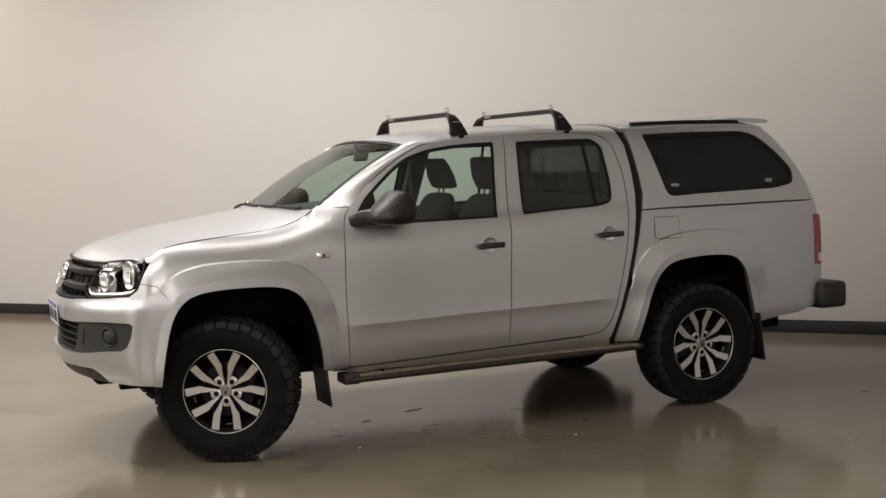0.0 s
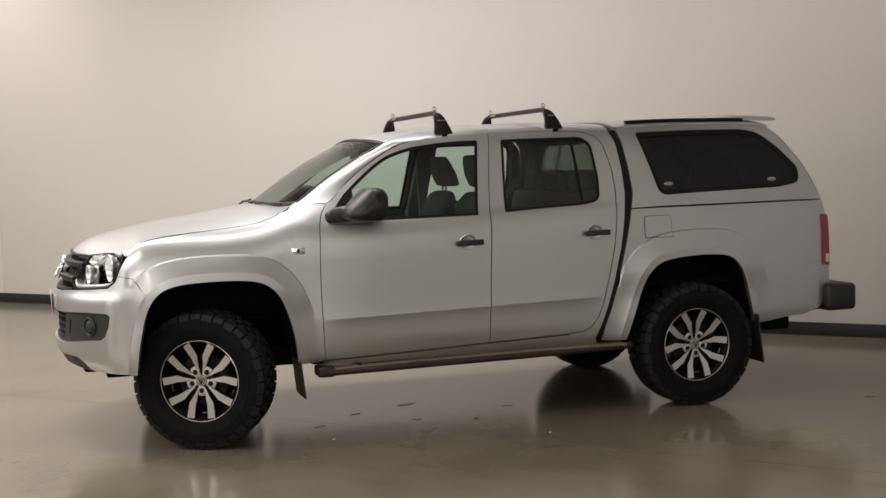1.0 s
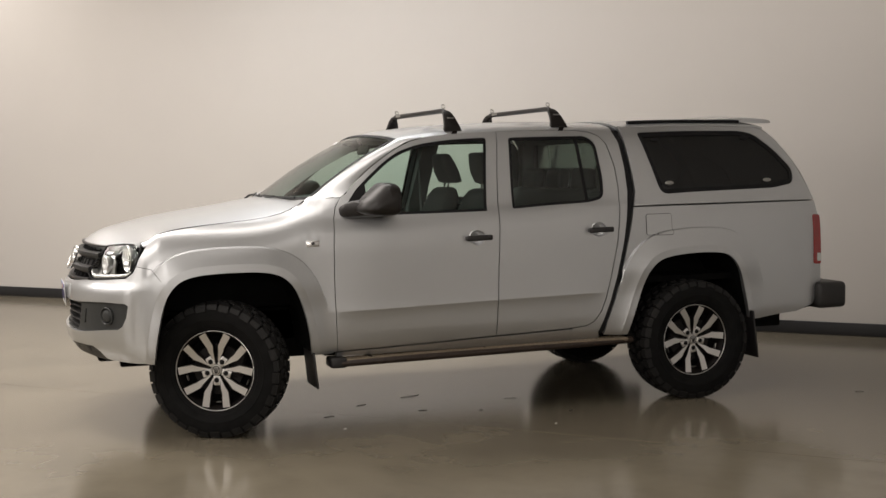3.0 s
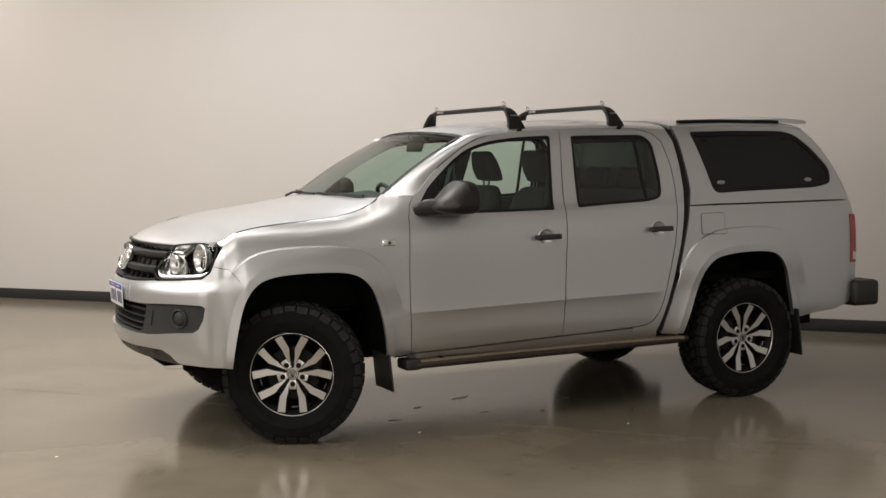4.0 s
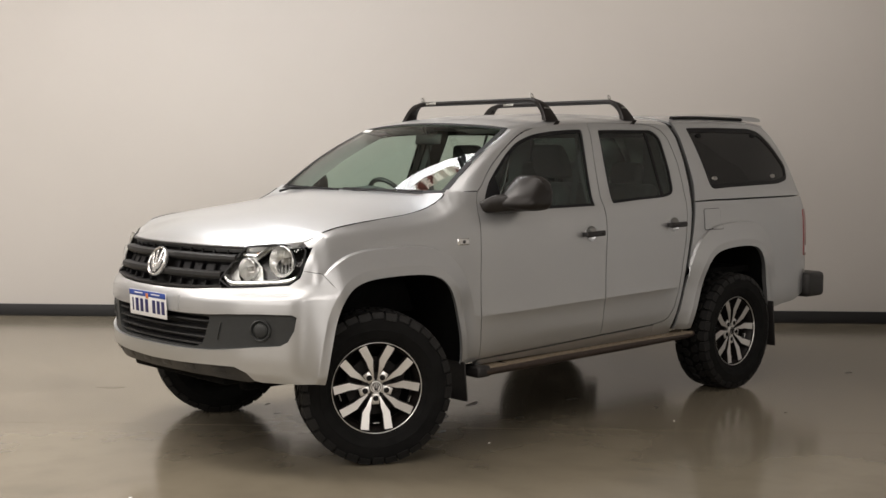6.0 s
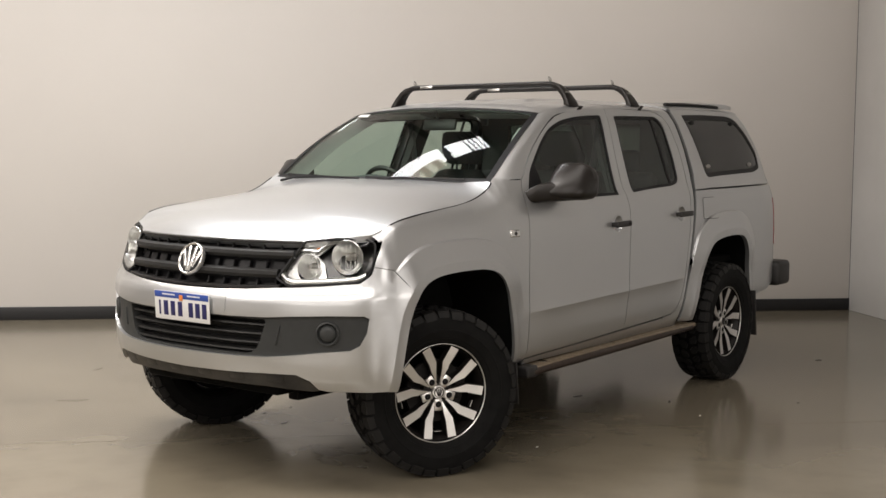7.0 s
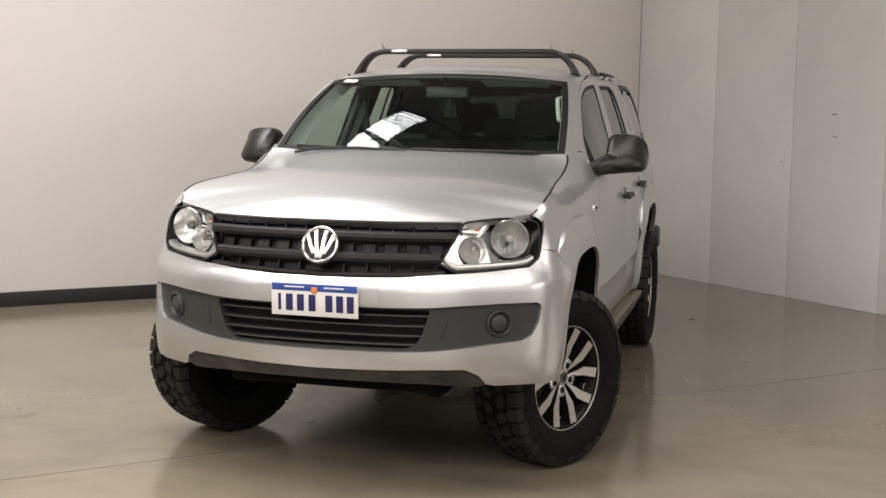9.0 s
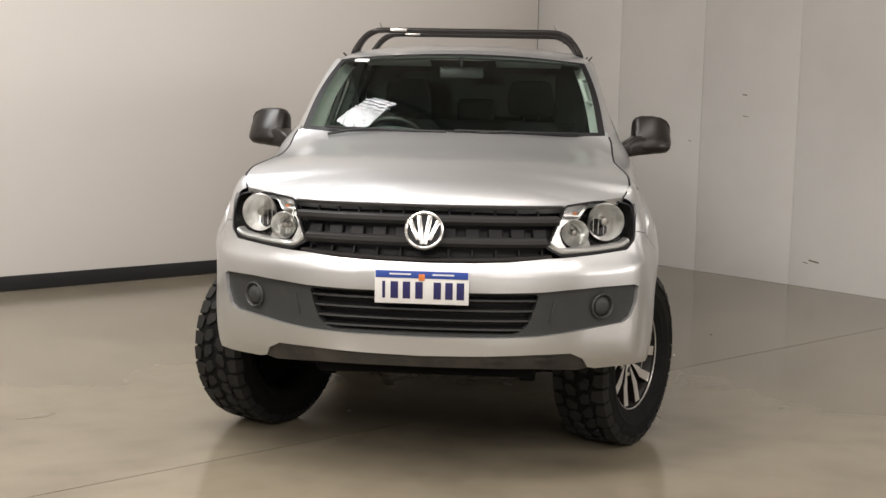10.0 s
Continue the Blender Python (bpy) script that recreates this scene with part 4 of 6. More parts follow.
# --- bonnet
edge = [(x, float(curve1(HOOD_X, HOOD_Y, x)[0])) for x in [-0.47, -0.45, *EDGE_X]]
lamp_top = [(-0.492, 0.797), (-0.538, 0.727), (-0.588, 0.652), (-0.657, 0.568)]
nose_edge = [(-0.694, 0.49), (-0.728, 0.385), (-0.750, 0.26), (-0.762, 0.13), (-0.765, 0.0)]
rear_edge = [(0.478, 0.776), (0.486, 0.755), (0.478, 0.70), (0.458, 0.58), (0.425, 0.40), (0.398, 0.2), (0.388, 0.0)]
half_hood = nose_edge[::-1] + lamp_top[::-1] + edge + rear_edge
hood_loop = half_hood[:-1] + [(0.388, 0.0)] + [(x, -y) for x, y in half_hood[::-1] if y > 0]
bonnet = panel("bonnet", skin(hood, hood_loop, h=0.024, gap=0.0042, depth=0.03), PAINT, car)

# --- flank panels
door_top = [(0.684, 1.388), (0.726, 1.417), (0.80, 1.490), (0.875, 1.556), (0.95, 1.610), (1.027, 1.660), (1.10, 1.702), (1.172, 1.733), (1.25, 1.753), (1.323, 1.766), (1.45, 1.780), (1.55, 1.787), (1.66, 1.792), (1.761, 1.795)]
b_gap = [(1.669, 0.502), (1.672, 0.72), (1.678, 0.95), (1.695, 1.27), (1.722, 1.50), (1.761, 1.795)]
f_door = door_front + door_top[1:] + b_gap[::-1][1:] + [(1.168, 0.480), (0.85, 0.468)]
f_win = rounded([(0.698, 1.278), (0.702, 1.325), (0.792, 1.439), (0.866, 1.506), (0.974, 1.597), (1.08, 1.668), (1.224, 1.714), (1.40, 1.738), (1.55, 1.748), (1.682, 1.753), (1.655, 1.55), (1.622, 1.290), (1.2, 1.283)],
                [0.01, 0.0, 0.03, 0.03, 0.05, 0.06, 0.06, 0.05, 0.0, 0.02, 0.0, 0.01, 0.0])
def cup_hole(x, z):
    return [(x + 0.052 * math.cos(t), z + 0.046 * math.sin(t)) for t in np.linspace(0, math.tau, 25)[:-1]]


dl, dr = both("front_door", skin(side, f_door, [f_win, cup_hole(1.535, 1.127)], h=0.022, lines=CREASES), PAINT, car)
r_top = [(1.761, 1.795), (1.95, 1.800), (2.15, 1.801), (2.33, 1.798), (2.42, 1.788), (2.48, 1.762), (2.525, 1.712), (2.558, 1.556), (2.564, 1.413), (2.550, 1.27), (2.522, 1.055), (2.473, 0.84), (2.433, 0.697), (2.40, 0.615), (2.354, 0.557), (2.30, 0.530), (2.20, 0.520)]
r_door = b_gap + r_top[1:]
r_win = rounded([(1.797, 1.300), (1.812, 1.5), (1.834, 1.752), (2.0, 1.757), (2.385, 1.763), (2.447, 1.715), (2.462, 1.49), (2.452, 1.355), (2.34, 1.330), (2.04, 1.316)],
                [0.012, 0.0, 0.02, 0.0, 0.05, 0.04, 0.03, 0.07, 0.05, 0.0])
rl, rr = both("rear_door", skin(side, r_door, [r_win, cup_hole(2.387, 1.153)], h=0.022, lines=CREASES), PAINT, car)

# cab corner and sill
cab_rear = [(2.585, 1.800), (2.618, 1.72), (2.630, 1.556), (2.630, 1.39), (2.610, 1.28), (2.572, 1.055), (2.520, 0.84), (2.470, 0.68), (2.420, 0.55), (2.385, 0.47)]
corner = [(2.33, 1.798)] + [(2.45, 1.803)] + cab_rear + [(2.30, 0.462), (2.2, 0.462)] + r_top[::-1][:-4]
both("cab_corner", skin(side, corner, h=0.022, lines=CREASES), PAINT, car)
sill = [(0.634, 0.455), (0.85, 0.462), (1.168, 0.474), (1.669, 0.496), (2.19, 0.514), (2.235, 0.505), (2.255, 0.478), (2.395, 0.478), (2.41, 0.430), (1.4, 0.425), (0.634, 0.425)]
both("sill", skin(side, sill, h=0.03, depth=0.03, lift=-0.002), PAINT, car, "silver sill with a dusty underside")

# --- roof, pillars
WS_TOP = [(1.030, 0.0), (1.034, 0.18), (1.046, 0.36), (1.066, 0.52), (1.086, 0.62), (1.100, 0.664)]
top_edge = [(1.16, 0.700), (1.25, 0.704), (1.323, 0.702), (1.45, 0.699), (1.55, 0.697), (1.76, 0.696), (2.0, 0.694), (2.3, 0.694), (2.45, 0.696), (2.59, 0.70)]
half_roof = WS_TOP + top_edge + [(2.605, 0.5), (2.61, 0.0)]
roof_loop = half_roof + [(x, -y) for x, y in half_roof[::-1] if y > 0]
roof_panel = panel("roof", skin(roof, roof_loop, h=0.03, gap=0.002, depth=0.02), PAINT, car)


def at_roof(x, y, up=0.0):
    return tuple(roof(np.array([x]), np.array([y]))[0] + np.array([0, 0, up]))


def screen_edge(t):
    """The left edge of the windscreen, from its foot (0) to the roof (1)."""
    top = at_roof(1.100, -0.664)
    return (0.512 + (top[0] - 0.512) * t - 0.012 * math.sin(math.pi * t), -(0.760 + (-top[1] - 0.760) * t + 0.012 * math.sin(math.pi * t)), 1.384 + (top[2] - 1.384) * t + 0.016 * math.sin(math.pi * t))


inner = [screen_edge(t) for t in np.linspace(-0.03, 1.0, 15)] + [at_roof(1.16, -0.700)]
outer = [(x, float(side(np.array([x]), np.array([z]))[0][1]), z) for x, z in [(0.688, 1.390)] + door_top[1:9]] + [at_roof(1.25, -0.704)]
inner[-1] = at_roof(1.155, -0.697)
V, F = loft(inner, [(x, y, z + 0.003) for x, y, z in outer], 40, 8, 0.010)
mesh_object("windscreen_pillar", V, F, PAINT, car)
mesh_object("windscreen_pillar", [(x, -y, z) for x, y, z in V], [f[::-1] for f in F], PAINT, car)


def screen(u, v):
    """The windscreen: u from -1 to 1 across (left is plus), v from foot to roof."""
    a = np.abs(u)
    n = len(a)
    E = np.array([screen_edge(t) for t in v])
    xt = 1.030
    cx, cz = 0.395 + (xt - 0.395) * v - 0.010 * np.sin(np.pi * v), 1.380 + (1.7845 - 1.380) * v + 0.022 * np.sin(np.pi * v)
    f = a ** 2.1
    return np.stack([cx + (E[:, 0] - cx) * f, np.sign(u) * E[:, 1] * a, cz + (E[:, 2] - cz) * f], 1)


def sheet(chart, u0, u1, v0, v1, nu, nv):
    u, v = np.meshgrid(np.linspace(u0, u1, nu), np.linspace(v0, v1, nv), indexing="ij")
    P = chart(u.ravel(), v.ravel())
    F = [(i * nv + j, (i + 1) * nv + j, (i + 1) * nv + j + 1, i * nv + j + 1) for i in range(nu - 1) for j in range(nv - 1)]
    p = P
    f = F[len(F) // 2]
    if np.dot(np.cross(p[f[1]] - p[f[0]], p[f[3]] - p[f[0]]), p[f[0]] - np.array([1.6, 0, 0.9])) < 0:
        F = [q[::-1] for q in F]
    return [tuple(q) for q in P], F


V, F = sheet(screen, -0.985, 0.985, -0.06, 0.985, 49, 17)
windscreen = mesh_object("windscreen", V, F, SCREEN, car, "tinted windscreen glass")
for u0, u1, v0, v1 in ((0.955, 0.999, -0.05, 0.998), (-0.999, -0.955, -0.05, 0.998), (-0.999, 0.999, 0.965, 1.0), (-0.97, 0.97, -0.06, 0.02)):
    V, F = sheet(lambda u, v: screen(u, v) + np.array([-0.0025, 0, 0.0035]), u0, u1, v0, v1, 41 if u1 - u0 > 1 else 3, 3 if u1 - u0 > 1 else 25)
    mesh_object("screen_edge_band", V, F, BLACK, windscreen)
bm = bmesh.new()
c = screen(np.array([-0.80]), np.array([0.93]))[0]
d = screen(np.array([-0.80]), np.array([0.90]))[0]
t = Vector(c - d).normalized()
n = Vector((0, 1, 0)).cross(t).normalized()
m = Matrix((Vector((0, 1, 0)), -n if n.z > 0 else n, t)).transposed().to_4x4()
m.translation = Vector(c) + Vector((-0.004, 0, 0.006))
add_box(bm, (0.075, 0.002, 0.035), m)
part("sticker", bm, WHITE, windscreen, "small pale sticker in the screen's corner")

# --- bed side and canopy
bed_front = [(x + 0.028, z) for x, z in cab_rear]
bed = [(2.657, 1.293), (2.90, 1.297), (3.12, 1.298), (3.53, 1.302), (3.90, 1.305), (4.145, 1.307), (4.160, 1.20), (4.172, 1.06), (4.180, 0.90), (4.184, 0.745), (4.16, 0.70), (4.10, 0.58), (3.95, 0.535), (3.80, 0.525), (3.64, 0.505), (3.545, 0.505)]
bed += ARCH_R[::-1]
bed += [(2.50, 0.455), (2.43, 0.462)] + [(x, z) for x, z in bed_front[::-1] if z < 1.28 and z > 0.5]
both("bed_side", skin(side, bed, h=0.022, depth=0.03, lines=CREASES), PAINT, car)
can_rear = [(4.145, 1.312), (4.130, 1.36), (4.088, 1.45), (4.022, 1.560), (3.942, 1.66), (3.868, 1.745), (3.79, 1.81)]
can = [(2.660, 1.297)] + [(2.684, 1.392), (2.680, 1.47), (2.674, 1.556), (2.666, 1.65), (2.660, 1.722), (2.645, 1.800), (2.64, 1.815), (2.9, 1.823), (3.2, 1.828), (3.5, 1.828), (3.70, 1.824)] + can_rear[::-1] + [(3.90, 1.311), (3.53, 1.308), (3.12, 1.304), (2.90, 1.303)]
can_win = rounded([(2.770, 1.785), (3.15, 1.795), (3.585, 1.797), (3.70, 1.775), (3.835, 1.675), (3.985, 1.528), (3.975, 1.43), (3.80, 1.400), (3.14, 1.383), (2.880, 1.372)],
                  [0.03, 0.0, 0.06, 0.05, 0.05, 0.05, 0.05, 0.06, 0.0, 0.06])
cl, cr = both("canopy_side", skin(side, can, [can_win], h=0.022, depth=0.03), PAINT, car)
ct = [(2.64, 0.0), (2.64, 0.675), (2.9, 0.676), (3.2, 0.668), (3.5, 0.654), (3.70, 0.644), (3.80, 0.638), (3.80, 0.0)]
ct = ct[:-1] + [(3.82, 0.0)] + [(x, -y) for x, y in ct[::-1] if y > 0]
panel("canopy_top", skin(canopy_top, ct, gap=0, h=0.035, depth=0.02), PAINT, car)
# the canopy's sloping tail and its glass
tail_l = [(x, float(side(np.array([x]), np.array([z]))[0][1]), z) for x, z in can_rear]
tail_r = [(x, -y, z) for x, y, z in tail_l]
V, F = loft(tail_l, tail_r, 24, 15, 0.03)
mesh_object("canopy_tail", V, F, PAINT, car)
# shoulder strip from flank to canopy top
a_ = [(x, float(side(np.array([x]), np.array([z]))[0][1]), z) for x, z in ((2.645, 1.815), (2.9, 1.823), (3.2, 1.828), (3.5, 1.828), (3.70, 1.824), (3.80, 1.81))]
b_ = [tuple(canopy_top(np.array([x]), np.array([-y]))[0]) for x, y in ((2.645, 0.672), (2.9, 0.672), (3.2, 0.664), (3.5, 0.650), (3.70, 0.640), (3.80, 0.634))]
V, F = loft(a_, b_, 24, 6, 0.006)
mesh_object("canopy_shoulder", V, F, PAINT, car)
mesh_object("canopy_shoulder", [(x, -y, z) for x, y, z in V], [f[::-1] for f in F], PAINT, car)

# --- glass in the flanks, set back a little, with black seals round it
for loop, mt, doors, nm, lab in ((f_win, GLASS, (dl, dr), "window_pane", "green-tinted side window"), (r_win, PRIVACY, (rl, rr), "window_pane", "dark privacy side window"), (can_win, SMOKED, (cl, cr), "canopy_window", "nearly black canopy side window")):
    both(nm, skin(side, loop, gap=0.0, depth=0, lift=-0.008, h=0.05), mt, doors, lab)
    w = 0.018 if mt is not SMOKED else 0.030
    both("window_seal", skin(side, loop, [shrink(resample(loop, 0.03), w)], gap=0, depth=0.006, lift=-0.004, h=0.03), BLACK, doors)

# rear door glass is split by an upright bar
for sg_, dr_ in ((-1, rl), (1, rr)):
    strip = [(2.318, 1.325), (2.340, 1.325), (2.322, 1.762), (2.302, 1.762)]
    d_ = skin(side, strip, gap=0, depth=0.008, lift=-0.004, h=0.03)
    panel("window_divider", d_ if sg_ < 0 else mirrored(d_), BLACK, dr_)

# black line laid between bonnet and wings to stand for the gap's shade
for sg_ in (-1, 1):
    bm = bmesh.new()
    add_tube(bm, [(x, sg_ * (float(curve1(HOOD_X, HOOD_Y, x)[0]) + 0.0005), float(curve1(HOOD_X, HOOD_Z, x)[0]) - 0.0040) for x in np.linspace(-0.395, 0.475, 60)], 0.0048, 6)
    part("bonnet_gap_line", bm, BLACK, car)

# wing corners between headlight and bonnet
for sg_ in (-1, 1):
    A_, B_ = [], []
    for x in (-0.492, -0.475, -0.455, -0.435, -0.415):
        z = float(curve1(HOOD_X, HOOD_Z, x)[0])
        y = float(curve1(HOOD_X, HOOD_Y, x)[0])
        A_.append((x, sg_ * (y + 0.002), z - 0.004))
        q = front(ax_true(x + 0.006, z - 0.030), np.array([z - 0.030]))[0]
        B_.append((float(q[0]), -sg_ * float(q[1]), float(q[2]) + 0.001))
    V, F = loft(A_, B_, 10, 5, 0.004)
    mesh_object("wing_corner", V, F, PAINT, car)

# ---------------------------------------------------------------- wheels
TYRE_R, TYRE_W, RIM_R = 0.400, 0.262, 0.240


def block(bm, corners, r0, r1):
    """A tread block: corners are (angle, across) anticlockwise seen from outside; r1 gives the top radius by its place across."""
    lo = [bm.verts.new((r0 * math.cos(a), y, r0 * math.sin(a))) for a, y in corners]
    cx = sum(a for a, y in corners) / len(corners), sum(y for a, y in corners) / len(corners)
    hi = []
    for a, y in corners:
        a2, y2 = cx[0] + (a - cx[0]) * 0.90, cx[1] + (y - cx[1]) * 0.93
        r = r1(y2)
        hi.append(bm.verts.new((r * math.cos(a2), y2, r * math.sin(a2))))
    n = len(lo)
    bm.faces.new(hi)
    for i in range(n):
        bm.faces.new((lo[i], lo[(i + 1) % n], hi[(i + 1) % n], hi[i]))


def make_wheel(name):
    # barrel and inner face, in dark enamel
    bm = bmesh.new()
    add_lathe(bm, [(0.232, -0.098), (0.226, -0.085), (0.214, -0.06), (0.205, 0.0), (0.222, 0.10), (0.232, 0.115)], sides=64)
    add_lathe(bm, [(0.0005, -0.058), (0.075, -0.058), (0.080, -0.040), (0.080, -0.01), (0.0005, -0.01)], sides=32)
    bmesh.ops.recalc_face_normals(bm, faces=list(bm.faces))
    wheel = part(name, bm, RIMDARK, car, "black alloy wheel with machined silver spokes")
    # brake disc
    bm = bmesh.new()
    add_lathe(bm, [(0.06, -0.028), (0.150, -0.028), (0.150, -0.004), (0.06, -0.004)], sides=48)
    bmesh.ops.recalc_face_normals(bm, faces=list(bm.faces))
    part("brake_disc", bm, BRAKE, wheel, "rusty brown brake disc")
    bm = bmesh.new()
    add_box(bm, (0.055, 0.06, 0.14), pose(0.125, -0.018, 0.03, 0, 15, 0), 0.012)
    part("brake_caliper", bm, BRAKE, wheel)
    # dark dust shield added to close the wheel behind, so no light shows through
    bm = bmesh.new()
    add_lathe(bm, [(0.03, 0.020), (0.10, 0.020), (0.206, 0.012), (0.206, 0.024), (0.03, 0.030)], sides=40)
    bmesh.ops.recalc_face_normals(bm, faces=list(bm.faces))
    part("dust_shield", bm, UNDER, wheel)
    # balance weights stuck inside the barrel
    for turn, r in ((-88, 0.192), (-22, 0.196), (196, 0.190), (35, 0.200)):
        bm = bmesh.new()
        add_box(bm, (0.005, 0.026, 0.034), Matrix.Rotation(-math.radians(turn), 4, "Y") @ pose(r, -0.045, 0), 0.0015, 1)
        part("wheel_weight", bm, STEEL, wheel, "small grey balance weight")
    # machined outer lip
    bm = bmesh.new()
    add_lathe(bm, [(0.2320, -0.094), (0.2325, -0.101), (0.2350, -0.1030), (0.2380, -0.102), (0.2400, -0.096), (0.2400, -0.088)], sides=72)
    bmesh.ops.recalc_face_normals(bm, faces=list(bm.faces))
    part("rim_lip", bm, ALLOY, wheel)
    # paired spokes: dark body with a machined face
    mid_line = [(0.050, 0.0215), (0.074, 0.0300), (0.103, 0.0395), (0.132, 0.0535), (0.172, 0.0580), (0.2150, 0.0630)]
    width = [0.0035, 0.0075, 0.0140, 0.0200, 0.0215, 0.0225]
    depth = [-0.066, -0.071, -0.076, -0.080, -0.086, -0.092]
    last = len(mid_line) - 1
    for i in range(5):
        turn = math.radians(-90 + 72 * i)
        for sg in (1, -1):
            for face in (False, True):
                bm = bmesh.new()
                grow = 0.0 if face else 0.0035
                top_l, top_r, bot_l, bot_r = [], [], [], []
                for k, ((p, q), w, dpt) in enumerate(zip(mid_line, width, depth)):
                    a = mid_line[max(k - 1, 0)]
                    b = mid_line[min(k + 1, last)]
                    t = Vector((b[0] - a[0], b[1] - a[1])).normalized()
                    nrm = Vector((-t.y, t.x))
                    for lst, sd in ((0, 1), (1, -1)):
                        e = Vector((p, q)) + nrm * sd * (w + grow) * 0.95
                        e.y *= sg
                        X = e.x * math.cos(turn) - e.y * math.sin(turn)
                        Z = e.x * math.sin(turn) + e.y * math.cos(turn)
                        y0 = dpt - (0.0015 if face else 0.0)
                        (top_l, top_r)[lst].append(bm.verts.new((X, y0, Z)))
                        (bot_l, bot_r)[lst].append(bm.verts.new((X * 1.0, y0 + (0.006 if face else 0.040), Z)))
                for k in range(last):
                    bm.faces.new((top_l[k], top_l[k + 1], top_r[k + 1], top_r[k]))
                    bm.faces.new((top_l[k], bot_l[k], bot_l[k + 1], top_l[k + 1]))
                    bm.faces.new((top_r[k], top_r[k + 1], bot_r[k + 1], bot_r[k]))
                bm.faces.new((top_l[0], top_r[0], bot_r[0], bot_l[0]))
                bm.faces.new((top_l[last], bot_l[last], bot_r[last], top_r[last]))
                bmesh.ops.recalc_face_normals(bm, faces=list(bm.faces))
                part("spoke_face" if face else "spoke", bm, ALLOY if face else RIMDARK, wheel, angle=25)
    # hub: pads with wheel bolts between the pairs, and the cap
    for i in range(5):
        turn = math.radians(-90 + 72 * i)
        m = Matrix.Rotation(-turn, 4, "Y")
        bm = bmesh.new()
        add_box(bm, (0.056, 0.012, 0.040), m @ pose(0.062, -0.065, 0), 0.004)
        part("hub_pad", bm, ALLOY, wheel)
        bm = bmesh.new()
        add_lathe(bm, [(0.0150, -0.066), (0.0150, -0.0722), (0.0130, -0.0728), (0.0125, -0.0715), (0.0110, -0.0712), (0.0085, -0.0740), (0.0005, -0.0745)], m @ pose(0.059, 0, 0), 18)
        bmesh.ops.recalc_face_normals(bm, faces=list(bm.faces))
        part("wheel_bolt", bm, BLACK, wheel, "dark wheel bolt in its recess")
    bm = bmesh.new()
    add_lathe(bm, [(0.034, -0.060), (0.034, -0.071), (0.031, -0.076), (0.0005, -0.078)], sides=32)
    bmesh.ops.recalc_face_normals(bm, faces=list(bm.faces))
    part("hub_cap", bm, ALLOY, wheel)
    bm = bmesh.new()
    add_lathe(bm, [(0.025, -0.0768), (0.025, -0.0800), (0.022, -0.0805), (0.022, -0.0770)], sides=28)
    for x, tilt in ((-0.010, -18), (-0.003, -6), (0.004, 6), (0.011, 18)):
        add_box(bm, (0.004, 0.003, 0.036), pose(x, -0.0785, 0, 0, tilt, 0))
    bmesh.ops.recalc_face_normals(bm, faces=list(bm.faces))
    part("cap_emblem", bm, DARKP, wheel)
    # tyre carcass
    bm = bmesh.new()
    w = TYRE_W / 2
    prof = [(0.226, -0.090), (0.238, -0.104), (0.250, -0.113), (0.262, -0.117), (0.264, -0.1205), (0.268, -0.1215), (0.290, -0.1285), (0.300, -0.1310), (0.3015, -0.1330), (0.306, -0.1330), (0.3075, -0.1312), (0.330, -0.1308), (0.350, -0.1290), (0.370, -0.1240), (0.383, -0.1130), (0.387, -0.09), (0.3870, -0.05), (0.387, 0.0)]
    prof = prof + [(r, -y) for r, y in prof[::-1][1:]]
    add_lathe(bm, prof, sides=96)
    bmesh.ops.recalc_face_normals(bm, faces=list(bm.faces))
    part("tyre", bm, RUBBER, wheel, "black mud-terrain tyre", angle=22)
    crown = lambda y: TYRE_R - 0.010 * max(0.0, (abs(y) - 0.05) / 0.085) ** 2
    n = 34
    st = math.tau / n
    kinds = {}
    for sg in (1, -1):
        for long_ in (0, 1):
            # shoulder lug that folds over the edge onto the sidewall
            bm = bmesh.new()
            y_in, y_out = 0.068 + (0.012 if long_ else 0), 0.124
            c = [(-0.40 * st, y_in + 0.003), (0.30 * st, y_in - 0.008), (0.47 * st, (y_in + y_out) / 2 - 0.008), (0.46 * st, y_out), (-0.45 * st, y_out - 0.003)]
            c = [(p, y * sg) for p, y in c]
            block(bm, c if sg > 0 else c[::-1], 0.366, crown)
            ys = [(0.389, 0.121), (0.371, 0.1305), (0.356 if long_ else 0.364, 0.1345 if long_ else 0.1325)]
            t0, t1 = -(0.43 if long_ else 0.40) * st, (0.43 if long_ else 0.40) * st
            top = [[bm.verts.new((r * math.cos(t), y * sg, r * math.sin(t))) for t in (t0, t1)] for r, y in ys]
            low = [[bm.verts.new((r * math.cos(t) * 0.994, (y - 0.012) * sg, r * math.sin(t) * 0.994)) for t in (t0 - 0.006, t1 + 0.006)] for r, y in ys]
            for A, B, U, W in zip(top, top[1:], low, low[1:]):
                bm.faces.new((A[0], A[1], B[1], B[0]))
                bm.faces.new((A[0], B[0], W[0], U[0]))
                bm.faces.new((A[1], U[1], W[1], B[1]))
            bm.faces.new((top[-1][0], top[-1][1], low[-1][1], low[-1][0]))
            bmesh.ops.recalc_face_normals(bm, faces=list(bm.faces))
            kinds[sg, "lug", long_] = bm
            # angular inner block
            bm = bmesh.new()
            k = 0.012 if long_ else 0.0
            c = [(-0.42 * st, 0.030 + k), (-0.06 * st, 0.004 + k * 0.3), (0.40 * st, 0.014), (0.36 * st, 0.046 + k * 0.4), (-0.06 * st, 0.062), (-0.40 * st, 0.058)]
            c = [(p, y * sg) for p, y in c]
            block(bm, c if sg > 0 else c[::-1], 0.374, crown)
